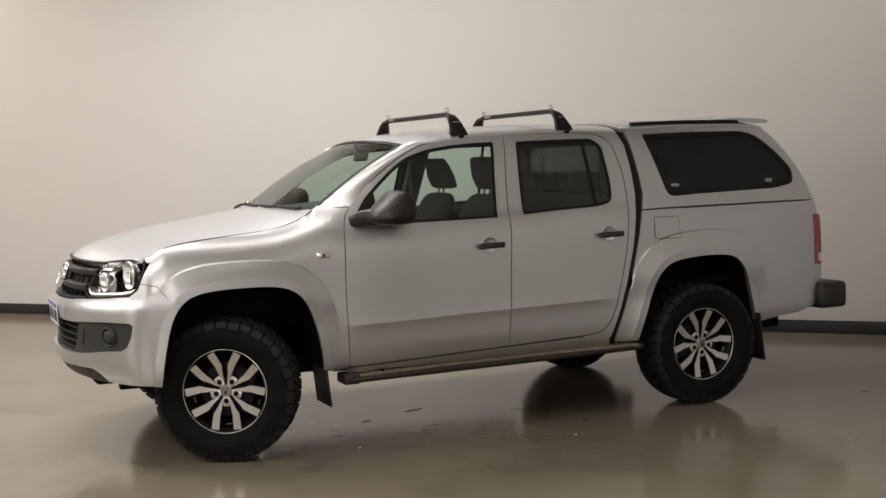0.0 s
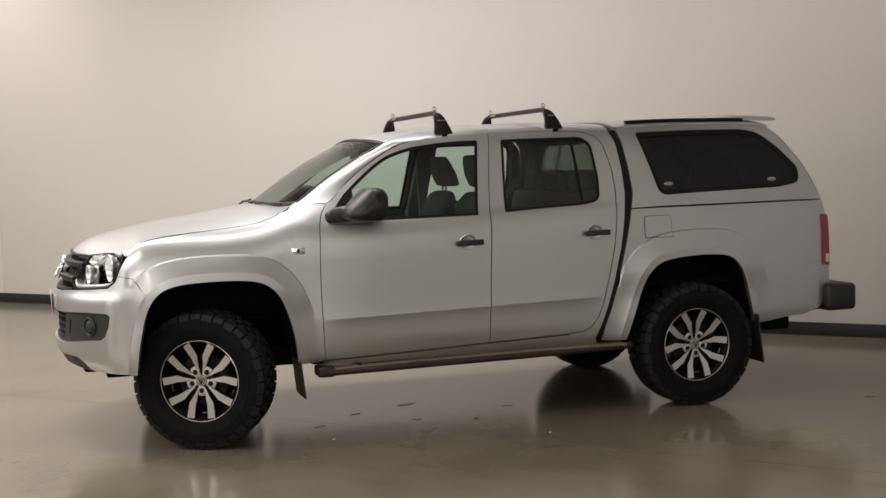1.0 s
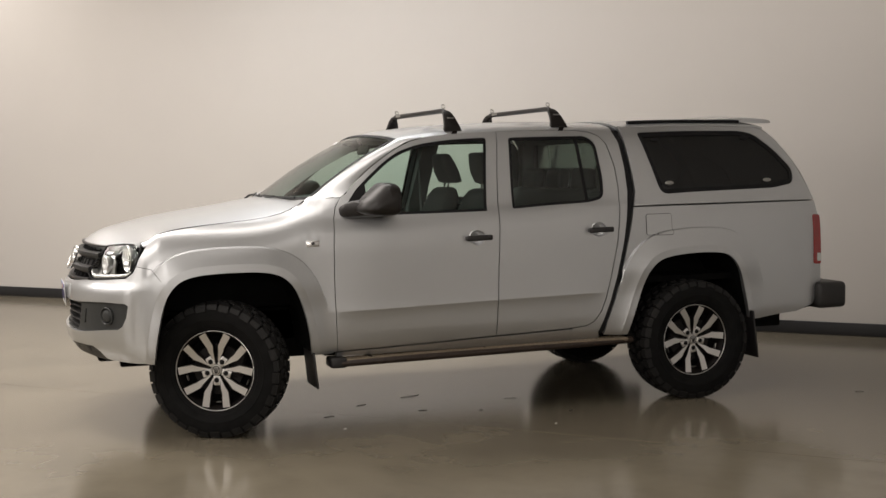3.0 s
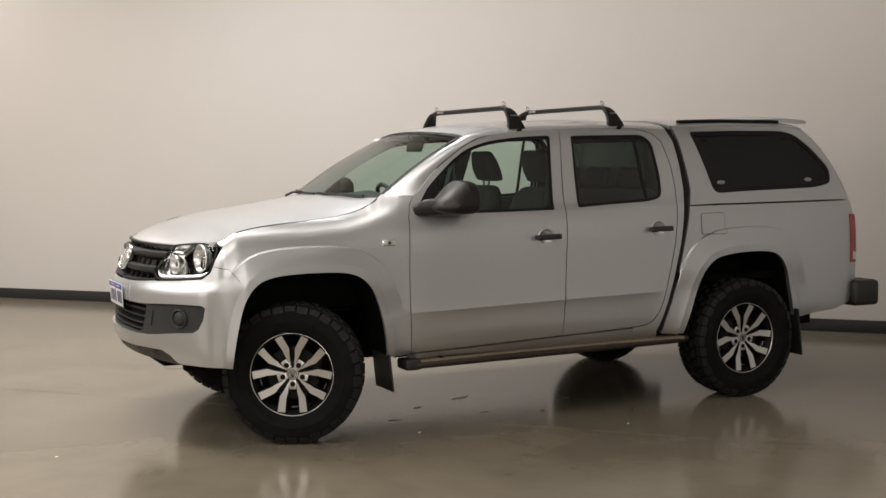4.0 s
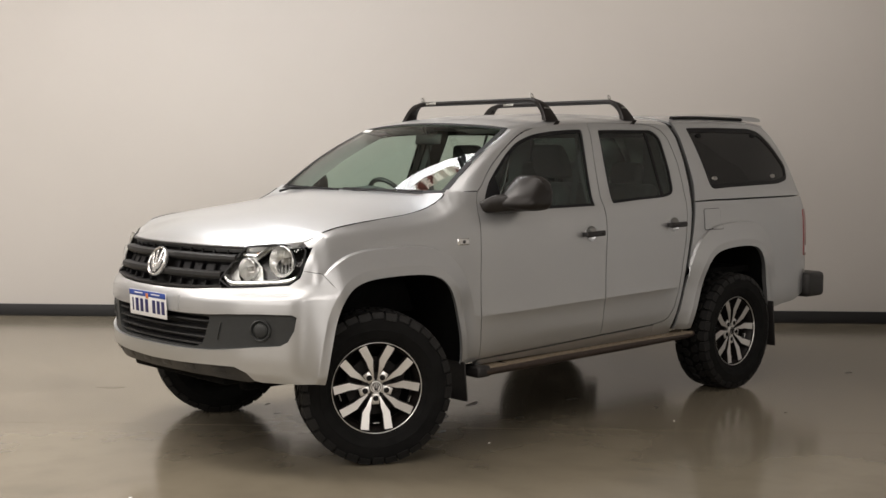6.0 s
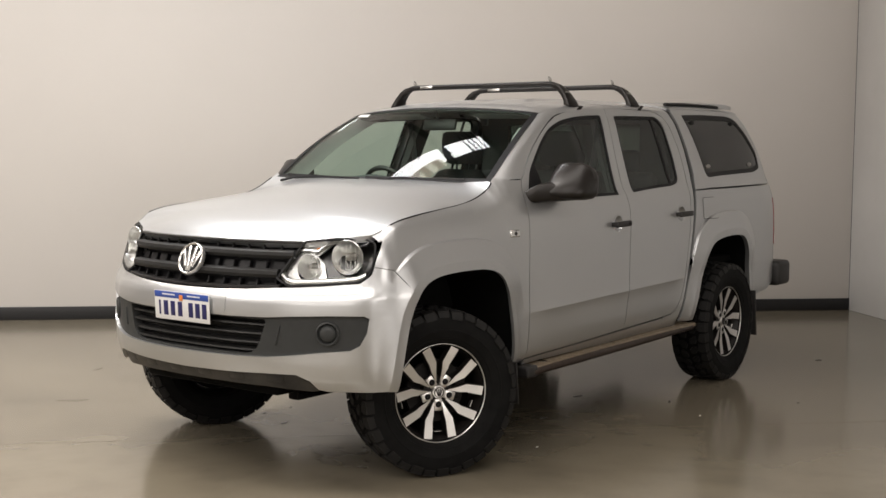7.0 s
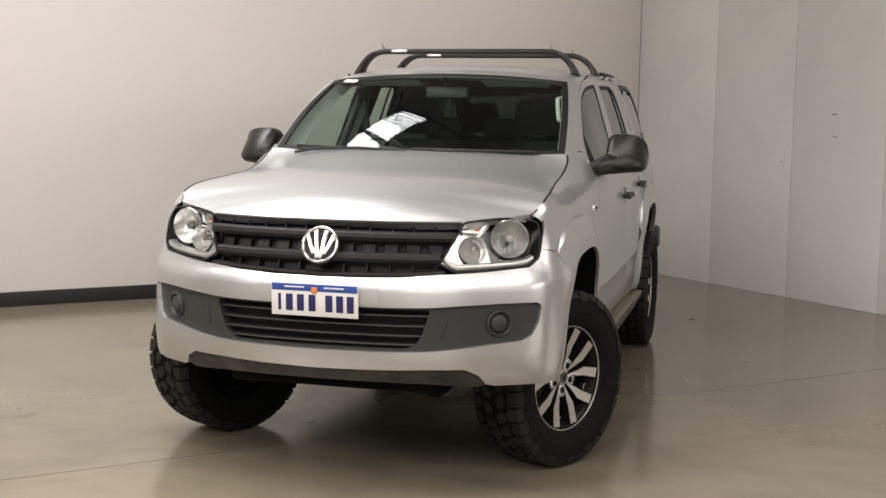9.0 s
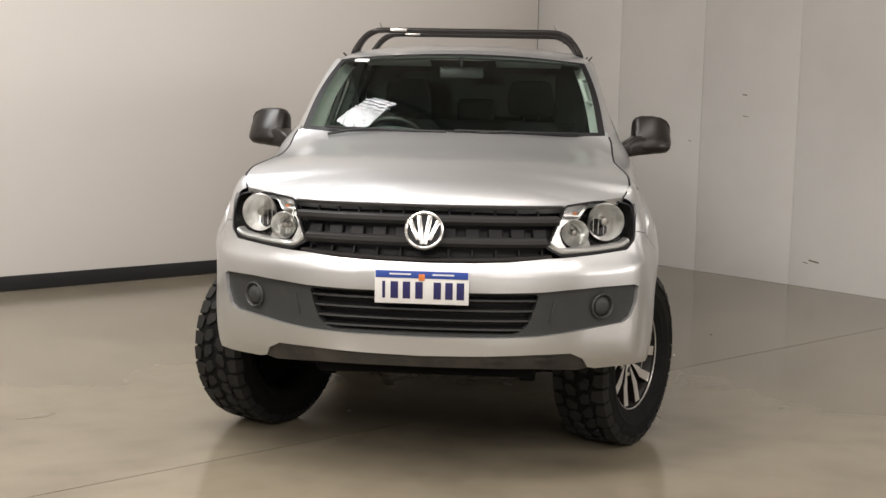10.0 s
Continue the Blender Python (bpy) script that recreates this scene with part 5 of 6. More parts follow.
            kinds[sg, "inner", long_] = bm
    meshes = {}
    for i in range(n):
        for (sg, kind, long_), bm in kinds.items():
            if long_ != i % 2:
                continue
            key = sg, kind, long_
            if key not in meshes:
                piece = part("tread_block", bm, TREADR, wheel, angle=22)
                meshes[key] = piece.data
            else:
                piece = new("tread_block", meshes[key])
                piece.parent = wheel
            turn = (i + (0.5 if sg < 0 else 0.0) + (0.30 if kind == "inner" else 0.0)) * st
            piece.matrix_basis = Matrix.Rotation(-turn, 4, "Y")
    return wheel


STEER = 27.5
wheel = make_wheel("wheel")
sn, cs = math.sin(radians(STEER)), math.cos(radians(STEER))
wheel.matrix_basis = pose(-0.125 * sn, -0.705 - 0.125 * cs, TYRE_R - 0.004, 0, 0, -STEER)
copy_thing(wheel, pose(0.125 * sn, 0.705 + 0.125 * cs, TYRE_R - 0.004, 0, 20, 180 - STEER))
copy_thing(wheel, pose(3.095, -0.828, TYRE_R - 0.004, 0, -5, 0))
copy_thing(wheel, pose(3.095, 0.828, TYRE_R - 0.004, 0, 40, 180))

# ---------------------------------------------------------------- wheel housings and underbody
for line in (ARCH_F, ARCH_R):
    for sg in (1, -1):
        bm = bmesh.new()
        loop = [(x, z) for x, z in line]
        mid_x = (loop[0][0] + loop[-1][0]) / 2
        loop = [(mid_x + (x - mid_x) * 1.012, z + 0.010 * (z > 0.8)) for x, z in loop]
        ring = []
        for x, z in loop:
            w = float(side_width(np.array([x]), np.array([z]))[0]) - 0.012
            ring.append([bm.verts.new((x, -sg * y, z)) for y in (w, w - 0.10, 0.62, 0.44)])
        for A, B in zip(ring, ring[1:]):
            for k in range(3):
                bm.faces.new((A[k], B[k], B[k + 1], A[k + 1]))
        bm.faces.new([r[3] for r in ring])
        bmesh.ops.recalc_face_normals(bm, faces=list(bm.faces))
        part("wheel_housing", bm, UNDER, car, "black wheel arch liner")
bm = bmesh.new()
add_box(bm, (1.95, 1.55, 0.10), pose(1.55, 0, 0.47), 0.02)
add_box(bm, (0.56, 0.90, 0.22), pose(-0.55 + 0.1, 0, 0.53), 0.02)
add_box(bm, (1.0, 0.88, 0.30), pose(0.10, 0, 0.55), 0.02)
add_box(bm, (1.55, 0.86, 0.40), pose(3.35, 0, 0.66), 0.02)
add_box(bm, (0.55, 1.50, 0.18), pose(3.86, 0, 0.63), 0.02)
part("underbody", bm, UNDER, car)
for sg in (1, -1):
    bm = bmesh.new()
    add_box(bm, (4.7, 0.07, 0.12), pose(1.75, sg * 0.42, 0.44), 0.012)
    part("chassis_rail", bm, UNDER, car)
bm = bmesh.new()
add_tube(bm, [(3.095, -0.70, 0.40), (3.095, -0.15, 0.40), (3.095, 0.15, 0.40), (3.095, 0.70, 0.40)], 0.045, 14)
bmesh.ops.create_uvsphere(bm, u_segments=16, v_segments=10, radius=0.13, matrix=pose(3.095, 0, 0.40))
part("rear_axle", bm, UNDER, car)
bm = bmesh.new()
for sg in (1, -1):
    add_tube(bm, [(0.0, sg * 0.30, 0.46), (0.0, sg * 0.55, 0.40), (0.0, sg * 0.70, 0.40)], 0.035, 10)
    add_tube(bm, [(-0.12, sg * 0.30, 0.37), (-0.02, sg * 0.50, 0.32), (0.02, sg * 0.68, 0.31)], 0.025, 8)
part("front_suspension", bm, UNDER, car)
# small bright fixing on the inner arm
bm = bmesh.new()
add_box(bm, (0.03, 0.03, 0.05), pose(-0.30, 0.50, 0.42), 0.006)
part("tow_eye", bm, STEEL, car)

# ---------------------------------------------------------------- headlights
for sg in (1, -1):
    loop = [(sg * a, z) for a, z in LAMP]
    if sg < 0:
        loop = loop[::-1]
    housing = panel("headlight", skin(front, loop, gap=0.003, depth=0.05, lift=-0.075, h=0.03), GLOSSB, car, "clear headlight with two round chrome reflectors")
    # side walls of the bowl
    rim0 = resample(shrink(loop, 0.003), 0.02)
    u, v = np.array([p[0] for p in rim0]), np.array([p[1] for p in rim0])
    P = front(u, v)
    e = 0.004
    N = np.cross(front(u + e, v) - front(u - e, v), front(u, v + e) - front(u, v - e))
    N /= np.linalg.norm(N, axis=1)[:, None]
    if np.mean(np.einsum("ij,ij->i", N, P - np.array([1.6, 0, 0.9]))) < 0:
        N = -N
    n = len(P)
    V = [tuple(p) for p in P - N * 0.002] + [tuple(p) for p in P - N * 0.076]
    mesh_object("lamp_wall", V, [(i, (i + 1) % n, n + (i + 1) % n, n + i) for i in range(n)], GLOSSB, housing)
    # bright inner chamber round the small reflector
    chamber = [(sg * ay(y), z) for y, z in ((0.512, 0.972), (0.562, 0.944), (0.66, 0.952), (0.712, 0.975), (0.700, 1.040), (0.672, 1.074), (0.700, 1.100), (0.730, 1.132), (0.620, 1.124), (0.560, 1.055))]
    eye = [(sg * ay(0.632) + 0.054 * math.cos(t), 1.018 + 0.054 * math.sin(t)) for t in np.linspace(0, math.tau, 33)[:-1]]
    panel("chamber", skin(front, chamber, [eye], gap=0, depth=0.012, lift=-0.036, h=0.02), LAMPG, housing, "bright chrome lamp chamber")
    panel("lens", skin(front, loop, gap=0.003, depth=0.0, lift=-0.001, h=0.03), CLEAR, housing, "clear headlight lens")
    # black gasket line round the lens
    panel("lamp_gasket", skin(front, shrink(loop, -0.002), [shrink(resample(loop, 0.03), 0.006)], gap=0, depth=0.004, lift=0.0005, h=0.03), BLACK, housing)
    for y, z, r, dp in ((0.772, 1.058, 0.077, 0.006), (0.632, 1.018, 0.055, 0.004)):
        m = on_chart(front, sg * ay(y), z)
        c = m.translation
        # reflectors look straight ahead
        m = Matrix.Translation(c + Vector((0.026 if r > 0.06 else 0.022, sg * (0.012 if r > 0.06 else 0.0), 0))) @ pose(0, 0, 0, 0, 0, -90 + sg * 12)
        bm = bmesh.new()
        add_lathe(bm, [(r, -0.010), (r * 1.03, -0.006), (r, 0.0), (r * 0.97, 0.004), (r * 0.86, 0.022), (r * 0.66, 0.040), (r * 0.40, 0.052), (r * 0.24, 0.056)], m, 40)
        bmesh.ops.recalc_face_normals(bm, faces=list(bm.faces))
        refl = part("reflector", bm, LAMPC, housing, "round chrome reflector bowl")
        bm = bmesh.new()
        add_lathe(bm, [(0.0005, 0.004), (r * 0.20, 0.006), (r * 0.23, 0.014), (r * 0.23, 0.056)], m, 20)
        bmesh.ops.recalc_face_normals(bm, faces=list(bm.faces))
        part("bulb_cap", bm, STEEL, housing)
        for k in range(5):
            t = -0.6 + 0.3 * k
            bm = bmesh.new()
            add_box(bm, (0.0016, 0.004, r * 1.5 * math.sqrt(max(0.05, 1 - t * t))), m @ pose(r * t, 0.022 * (1 - t * t) + 0.004, 0), 0.001, 1)
            part("flute", bm, LAMPC, housing)
    # bright bezel along the foot and up the inner point
    foot = [(ay(0.522), 0.978), (ay(0.548), 0.956), (ay(0.575), 0.948), (ay(0.66), 0.950), (ay(0.72), 0.953), (ay(0.77), 0.957), (ay(0.810), 0.966), (ay(0.832), 0.980)]
    us, vs = np.array([sg * p[0] for p in foot]), np.array([p[1] for p in foot])
    t = np.linspace(0, 7, 36)
    us, vs = np.interp(t, range(8), us), np.interp(t, range(8), vs)
    ribbon(front, us, vs, [(-0.012, 0.011), (-0.005, 0.003), (-0.006, -0.007), (-0.03, -0.010), (-0.045, 0.013)], BEZEL, "bezel", housing, "chrome bezel strip")
    brow = [(ay(0.60), 1.088), (ay(0.64), 1.086), (ay(0.675), 1.082), (ay(0.70), 1.108), (ay(0.73), 1.126)]
    us, vs = np.array([sg * p[0] for p in brow]), np.array([p[1] for p in brow])
    t = np.linspace(0, 4, 20)
    us, vs = np.interp(t, range(5), us), np.interp(t, range(5), vs)
    ribbon(front, us, vs, [(-0.018, 0.0060), (-0.012, 0.0), (-0.018, -0.0060), (-0.05, -0.006), (-0.05, 0.006)], BEZEL, "brow", housing)
    # indicator chamber
    ind = rounded([(sg * ay(0.605), 1.094), (sg * ay(0.690), 1.094), (sg * ay(0.715), 1.124), (sg * ay(0.615), 1.121)], 0.008)
    panel("indicator", skin(front, ind, gap=0, depth=0.01, lift=-0.035, h=0.02), STEEL, housing)
    m = on_chart(front, sg * ay(0.675), 1.108)
    bm = bmesh.new()
    bmesh.ops.create_uvsphere(bm, u_segments=14, v_segments=8, radius=0.009, matrix=m @ pose(0, 0.036, 0) @ Matrix.Diagonal((1.4, 0.7, 0.8, 1)))
    part("amber_bulb", bm, ORANGE, housing, "amber indicator bulb")

# ---------------------------------------------------------------- small things on the flanks
for sg in (-1, 1):
    door_f, door_r = (dl, rl) if sg < 0 else (dr, rr)
    for x, z, dr_ in ((1.535, 1.127, door_f), (2.387, 1.153, door_r)):
        w = float(side_width(np.array([x]), np.array([z]))[0])
        m = pose(x, sg * w, z) if sg < 0 else pose(x, sg * w, z, 0, 0, 180)
        tilt = m @ pose(0, 0, 0, 0, -1.5 if sg < 0 else 1.5, 0)
        bm = bmesh.new()
        # finger cup
        add_lathe(bm, [(0.0575, 0.001), (0.0535, -0.0022), (0.050, -0.001), (0.044, 0.012), (0.030, 0.024), (0.0005, 0.027)], tilt @ Matrix.Diagonal((1.0, 1, 0.885, 1)), 36)
        bmesh.ops.recalc_face_normals(bm, faces=list(bm.faces))
        part("handle_cup", bm, PAINT, dr_)
        bm = bmesh.new()
        add_box(bm, (0.172, 0.020, 0.034), tilt @ pose(0.004, -0.034, 0.000), 0.009, 3)
        for e in (-0.066, 0.072):
            add_box(bm, (0.030, 0.040, 0.026), tilt @ pose(e, -0.018, 0), 0.006)
        part("door_handle", bm, DARKP, dr_, "black pull handle")
        if dr_ is door_f:
            bm = bmesh.new()
            add_lathe(bm, [(0.010, -0.047), (0.010, -0.044), (0.0005, -0.0475)], tilt @ pose(0.062, 0, 0), 14)
            part("lock", bm, DARKP, dr_)
    # repeater lamp on the wing
    m = on_chart(side, 0.492, 1.122)
    if sg > 0:
        m = Matrix.Diagonal((1, -1, 1, 1)) @ m
    bm = bmesh.new()
    add_box(bm, (0.084, 0.014, 0.038), m, 0.0068, 3)
    bmesh.ops.recalc_face_normals(bm, faces=list(bm.faces))
    rep = part("side_repeater", bm, BADGE, car, "clear oval side repeater lamp")
    bm = bmesh.new()
    bmesh.ops.create_uvsphere(bm, u_segments=14, v_segments=8, radius=0.011, matrix=m @ pose(0, -0.004, 0))
    bmesh.ops.recalc_face_normals(bm, faces=list(bm.faces))
    part("repeater_bulb", bm, DARKP, rep)
    # mirror
    side_m = Matrix.Diagonal((1, 1 if sg < 0 else -1, 1, 1))
    bm = bmesh.new()
    secs = []
    # sections across the housing, from the door outwards: y, x0, x1, z0, z1
    for y, x0, x1, z0, z1 in ((-0.918, 0.815, 0.980, 1.300, 1.425), (-0.922, 0.785, 0.996, 1.288, 1.452), (-0.936, 0.765, 1.008, 1.283, 1.470), (-0.965, 0.762, 1.014, 1.281, 1.479), (-1.020, 0.775, 1.012, 1.281, 1.479), (-1.065, 0.795, 1.004, 1.283, 1.472), (-1.098, 0.822, 0.995, 1.289, 1.455), (-1.115, 0.850, 0.985, 1.304, 1.428), (-1.121, 0.885, 0.972, 1.330, 1.395)):
        ring = []
        for k in range(28):
            t = math.tau * k / 28
            c, s = math.cos(t), math.sin(t)
            px = abs(c) ** (0.55 if c > 0 else 0.95) * (1 if c > 0 else -1)
            pz = abs(s) ** (0.58 if s > 0 else 0.42) * (1 if s > 0 else -1)
            ring.append(bm.verts.new(side_m @ Vector(((x0 + x1) / 2 + px * (x1 - x0) / 2 - min(px, 0.0) * (0.080 * max(0.0, pz + 0.15) + 0.04 * min(0.0, pz)), y, (z0 + z1) / 2 + pz * (z1 - z0) / 2))))
        secs.append(ring)
    for A, B in zip(secs, secs[1:]):
        for k in range(28):
            bm.faces.new((A[k], A[(k + 1) % 28], B[(k + 1) % 28], B[k]))
    bm.faces.new(secs[0])
    bm.faces.new(secs[-1][::-1])
    bmesh.ops.recalc_face_normals(bm, faces=list(bm.faces))
    mir = part("door_mirror", bm, MIRRORP, car, "glossy brown-black door mirror", angle=85)
    bm = bmesh.new()
    arm = [(-0.845, 0.664, 0.87, 1.268, 1.330), (-0.88, 0.668, 0.91, 1.266, 1.350), (-0.915, 0.695, 0.965, 1.270, 1.372), (-0.95, 0.735, 0.99, 1.275, 1.38), (-1.00, 0.775, 0.995, 1.279, 1.37), (-1.06, 0.82, 0.99, 1.286, 1.35)]
    secs = []
    for y, x0, x1, z0, z1 in arm:
        ring = []
        for k in range(20):
            t = math.tau * k / 20
            c, s = math.cos(t), math.sin(t)
            ring.append(bm.verts.new(side_m @ Vector(((x0 + x1) / 2 + math.copysign(abs(c) ** 0.4, c) * (x1 - x0) / 2, y, (z0 + z1) / 2 + math.copysign(abs(s) ** 0.4, s) * (z1 - z0) / 2))))
        secs.append(ring)
    for A, B in zip(secs, secs[1:]):
        for k in range(20):
            bm.faces.new((A[k], A[(k + 1) % 20], B[(k + 1) % 20], B[k]))
    bm.faces.new(secs[0])
    bm.faces.new(secs[-1][::-1])
    bmesh.ops.recalc_face_normals(bm, faces=list(bm.faces))
    part("mirror_arm", bm, MIRRORP, mir, angle=50)
    bm = bmesh.new()
    add_box(bm, (0.004, 0.120, 0.110), side_m @ pose(1.002, -1.005, 1.372), 0.0018)
    part("mirror_glass", bm, DARKP, mir)
    # corner sail of the front window, behind the mirror
    sail = [(0.700, 1.283), (0.706, 1.328), (0.792, 1.439), (0.850, 1.490), (0.853, 1.284)]
    d = skin(side, sail, gap=0, depth=0.004, lift=-0.001, h=0.03)
    panel("mirror_sail", d if sg < 0 else mirrored(d), BLACK, door_f)

    # side step: tube-edged board with a chequered tread
    step_m = pose(0, 0, 0) if sg < 0 else Matrix.Diagonal((1, -1, 1, 1))
    path = [(0.60, -0.905, 0.392), (0.66, -0.928, 0.394), (1.2, -0.932, 0.402), (1.9, -0.930, 0.411), (2.55, -0.918, 0.420), (2.63, -0.895, 0.421)]
    bm = bmesh.new()
    add_tube(bm, [step_m @ Vector(p) for p in path], 0.024, 14, flat=0.9)
    bmesh.ops.recalc_face_normals(bm, faces=list(bm.faces))
    step = part("side_step", bm, RUSTY, car, "brown-black side step with worn metal tread")
    bm = bmesh.new()
    add_box(bm, (1.94, 0.128, 0.022), step_m @ pose(1.62, -0.876, 0.419, 0, -0.75, 0), 0.006)
    board = part("tread_board", bm, TREAD, step, "worn grey chequered tread plate")
    for i in range(62):
        for j in range(3):
            x = 0.72 + i * 0.030 + (0.015 if j % 2 else 0)
            bm = bmesh.new() if (i == 0 and j == 0) else None
            if bm:
                add_box(bm, (0.020, 0.006, 0.004), pose(0, 0, 0), 0.0015, 1)
                stud = part("stud", bm, TREAD, board)
                stud_data = stud.data
            else:
                stud = new("stud", stud_data)
                stud.parent = board
            stud.matrix_basis = step_m @ pose(x, -0.905 + j * 0.032, 0.4305 + (x - 1.64) * 0.0131, 0, 0, 40 if (i + j) % 2 else -40)
    bm = bmesh.new()
    add_box(bm, (0.10, 0.145, 0.062), step_m @ pose(0.635, -0.875, 0.398), 0.014, 3)
    part("end_cap", bm, DARKP, step, "black plastic end cap")
    for x in (0.85, 1.60, 2.35):
        bm = bmesh.new()
        add_tube(bm, [step_m @ Vector(p) for p in ((x, -0.91, 0.40 + 0.012 * (x - 0.6)), (x, -0.75, 0.42), (x, -0.60, 0.46))], 0.018, 8)
        part("step_bracket", bm, UNDER, step)
    # mud flaps
    for x, z0, z1, lean, lab in ((0.492, 0.250, 0.47, -6, "front"), (3.562, 0.245, 0.57, -7, "rear")):
        bm = bmesh.new()
        add_box(bm, (0.012, 0.26, z1 - z0), pose(x, sg * 0.815, (z0 + z1) / 2, 0, lean, 0), 0.004)
        part("mud_flap", bm, DARKP, car, "black rubber mud flap")
    # tail lamp
    tl = rounded([(4.100, 0.862), (4.180, 0.858), (4.172, 1.205), (4.096, 1.210)], 0.02)
    d = skin(side, tl, gap=0, depth=0.03, lift=0.004, h=0.02)
    lamp = panel("tail_light", d if sg < 0 else mirrored(d), RED, car, "tall red tail light")
    d = skin(side, rounded([(4.136, 0.882), (4.174, 0.880), (4.173, 0.935), (4.136, 0.938)], 0.006), gap=0, depth=0.004, lift=0.0065, h=0.02)
    panel("reversing_lens", d if sg < 0 else mirrored(d), WHITE, lamp)

# fuel flap on the left flank
ff = rounded([(2.742, 1.105), (2.935, 1.105), (2.935, 1.245), (2.742, 1.243)], 0.018)
panel("fuel_flap", skin(side, ff, gap=0.002, depth=0.003, lift=0.0040, h=0.010, lines=CREASES[7:14]), PAINT, car)
# dark sheet under the flap puts the shade of its gap into colour
panel("fuel_flap_gap", skin(side, shrink(ff, -0.0015), gap=0, depth=0, lift=0.0022, h=0.010, lines=CREASES[7:14]), DARKP, car)

# canopy window latches
for sg in (-1, 1):
    for x, z in ((2.955, 1.445), (3.752, 1.455), (2.90, 1.735), (3.62, 1.745)):
        w = float(side_width(np.array([x]), np.array([z]))[0]) - 0.008
        m = pose(x, sg * w, z) if sg < 0 else pose(x, sg * w, z, 0, 0, 180)
        low = z < 1.6
        bm = bmesh.new()
        add_lathe(bm, [(0.024, 0.0), (0.024, -0.006), (0.018, -0.011), (0.0005, -0.012)], m @ Matrix.Diagonal((1.35, 1, 0.62, 1)), 24)
        bmesh.ops.recalc_face_normals(bm, faces=list(bm.faces))
        part("window_latch", bm, STEEL if low else BLACK, cl if sg < 0 else cr, "oval metal latch" if low else "black hinge cap")

# ---------------------------------------------------------------- roof bars, canopy rails, spoiler
for xb in (1.470, 2.215):
    bm = bmesh.new()
    zb = 1.928 if xb < 2 else 1.944
    path = [(xb, -0.575, zb - 0.030), (xb, -0.55, zb - 0.010), (xb, -0.515, zb)] + [(xb, y, zb + 0.003) for y in np.linspace(-0.47, 0.47, 9)] + [(xb, 0.515, zb), (xb, 0.55, zb - 0.010), (xb, 0.575, zb - 0.030)]
    add_tube(bm, path, 0.0180, 14, flat=0.9)
    bmesh.ops.recalc_face_normals(bm, faces=list(bm.faces))
    rb = part("roof_bar", bm, SATIN, car, "black steel roof bar with eye bolts")
    for sg in (-1, 1):
        bm = bmesh.new()
        zr = at_roof(xb, 0.655)[2] - 0.004
        zr2 = at_roof(xb, 0.600)[2] - 0.004
        secs = []
        for t, y0, y1, hx0, hx1 in ((0.0, 0.668, 0.625, -0.050, 0.074), (0.25, 0.653, 0.617, -0.042, 0.064), (0.55, 0.626, 0.596, -0.034, 0.050), (0.80, 0.596, 0.570, -0.028, 0.038), (0.94, 0.570, 0.548, -0.022, 0.027), (1.0, 0.545, 0.53, -0.018, 0.020)):
            za = zr + (zb + 0.006 - zr) * t
            zc = zr2 + (zb - 0.022 - zr2) * t
            secs.append([bm.verts.new((xb + hx, sg * y, z)) for hx, y, z in ((hx0, y0, za), (hx1, y0, za), (hx1 * 0.9, y1, zc), (hx0 * 0.9, y1, zc))])
        for A, B in zip(secs, secs[1:]):
            for k in range(4):
                bm.faces.new((A[k], A[(k + 1) % 4], B[(k + 1) % 4], B[k]))
        bm.faces.new(secs[0])
        bm.faces.new(secs[-1][::-1])
        bmesh.ops.recalc_face_normals(bm, faces=list(bm.faces))
        bmesh.ops.bevel(bm, geom=list(bm.edges), offset=0.005, segments=2, affect="EDGES", profile=0.5)
        foot = part("bar_foot", bm, SATIN, rb)
        bm = bmesh.new()
        add_box(bm, (0.045, 0.004, 0.010), pose(xb + 0.012, sg * 0.618, zr + 0.088, sg * 32, 0, 0), 0.001)
        part("foot_label", bm, STEEL, rb)
        bm = bmesh.new()
        m = pose(xb + 0.004, sg * 0.500, zb + 0.032)
        ring = [m @ Vector((0.0125 * math.cos(t), 0.0125 * math.sin(t) * 0.5, 0.0125 * math.sin(t))) for t in np.linspace(0, math.tau, 18)[:-1]]
        add_tube(bm, ring, 0.0036, 8, closed=True)
        add_tube(bm, [m @ Vector((0, 0, -0.013)), m @ Vector((0, 0, -0.030))], 0.0045, 8)
        bmesh.ops.recalc_face_normals(bm, faces=list(bm.faces))
        part("eye_bolt", bm, STEEL, rb)
        # strap of the foot over the door gutter
        bm = bmesh.new()
        add_box(bm, (0.034, 0.008, 0.070), pose(xb + 0.005, sg * 0.692, zr - 0.020, -sg * 42, 0, 0), 0.002)
        part("foot_strap", bm, SATIN, rb)
    bm = bmesh.new()
    add_box(bm, (0.004, 0.095, 0.016), pose(xb - 0.0178, 0.395, zb + 0.005, 0, 10, 0), 0.0008)
    part("bar_label", bm, STEEL, rb, "small pale worn label on the bar")

for sg in (-1, 1):
    bm = bmesh.new()
    pts = [tuple(canopy_top(np.array([x]), np.array([sg * y]))[0] + np.array([0, 0, 0.010])) for x, y in [(2.76 + 0.09 * k, 0.60 - 0.004 * k) for k in range(11)]]
    add_tube(bm, pts, 0.015, 8, flat=0.8)
    part("canopy_rail", bm, BLACK, car, "black rail on the canopy roof")
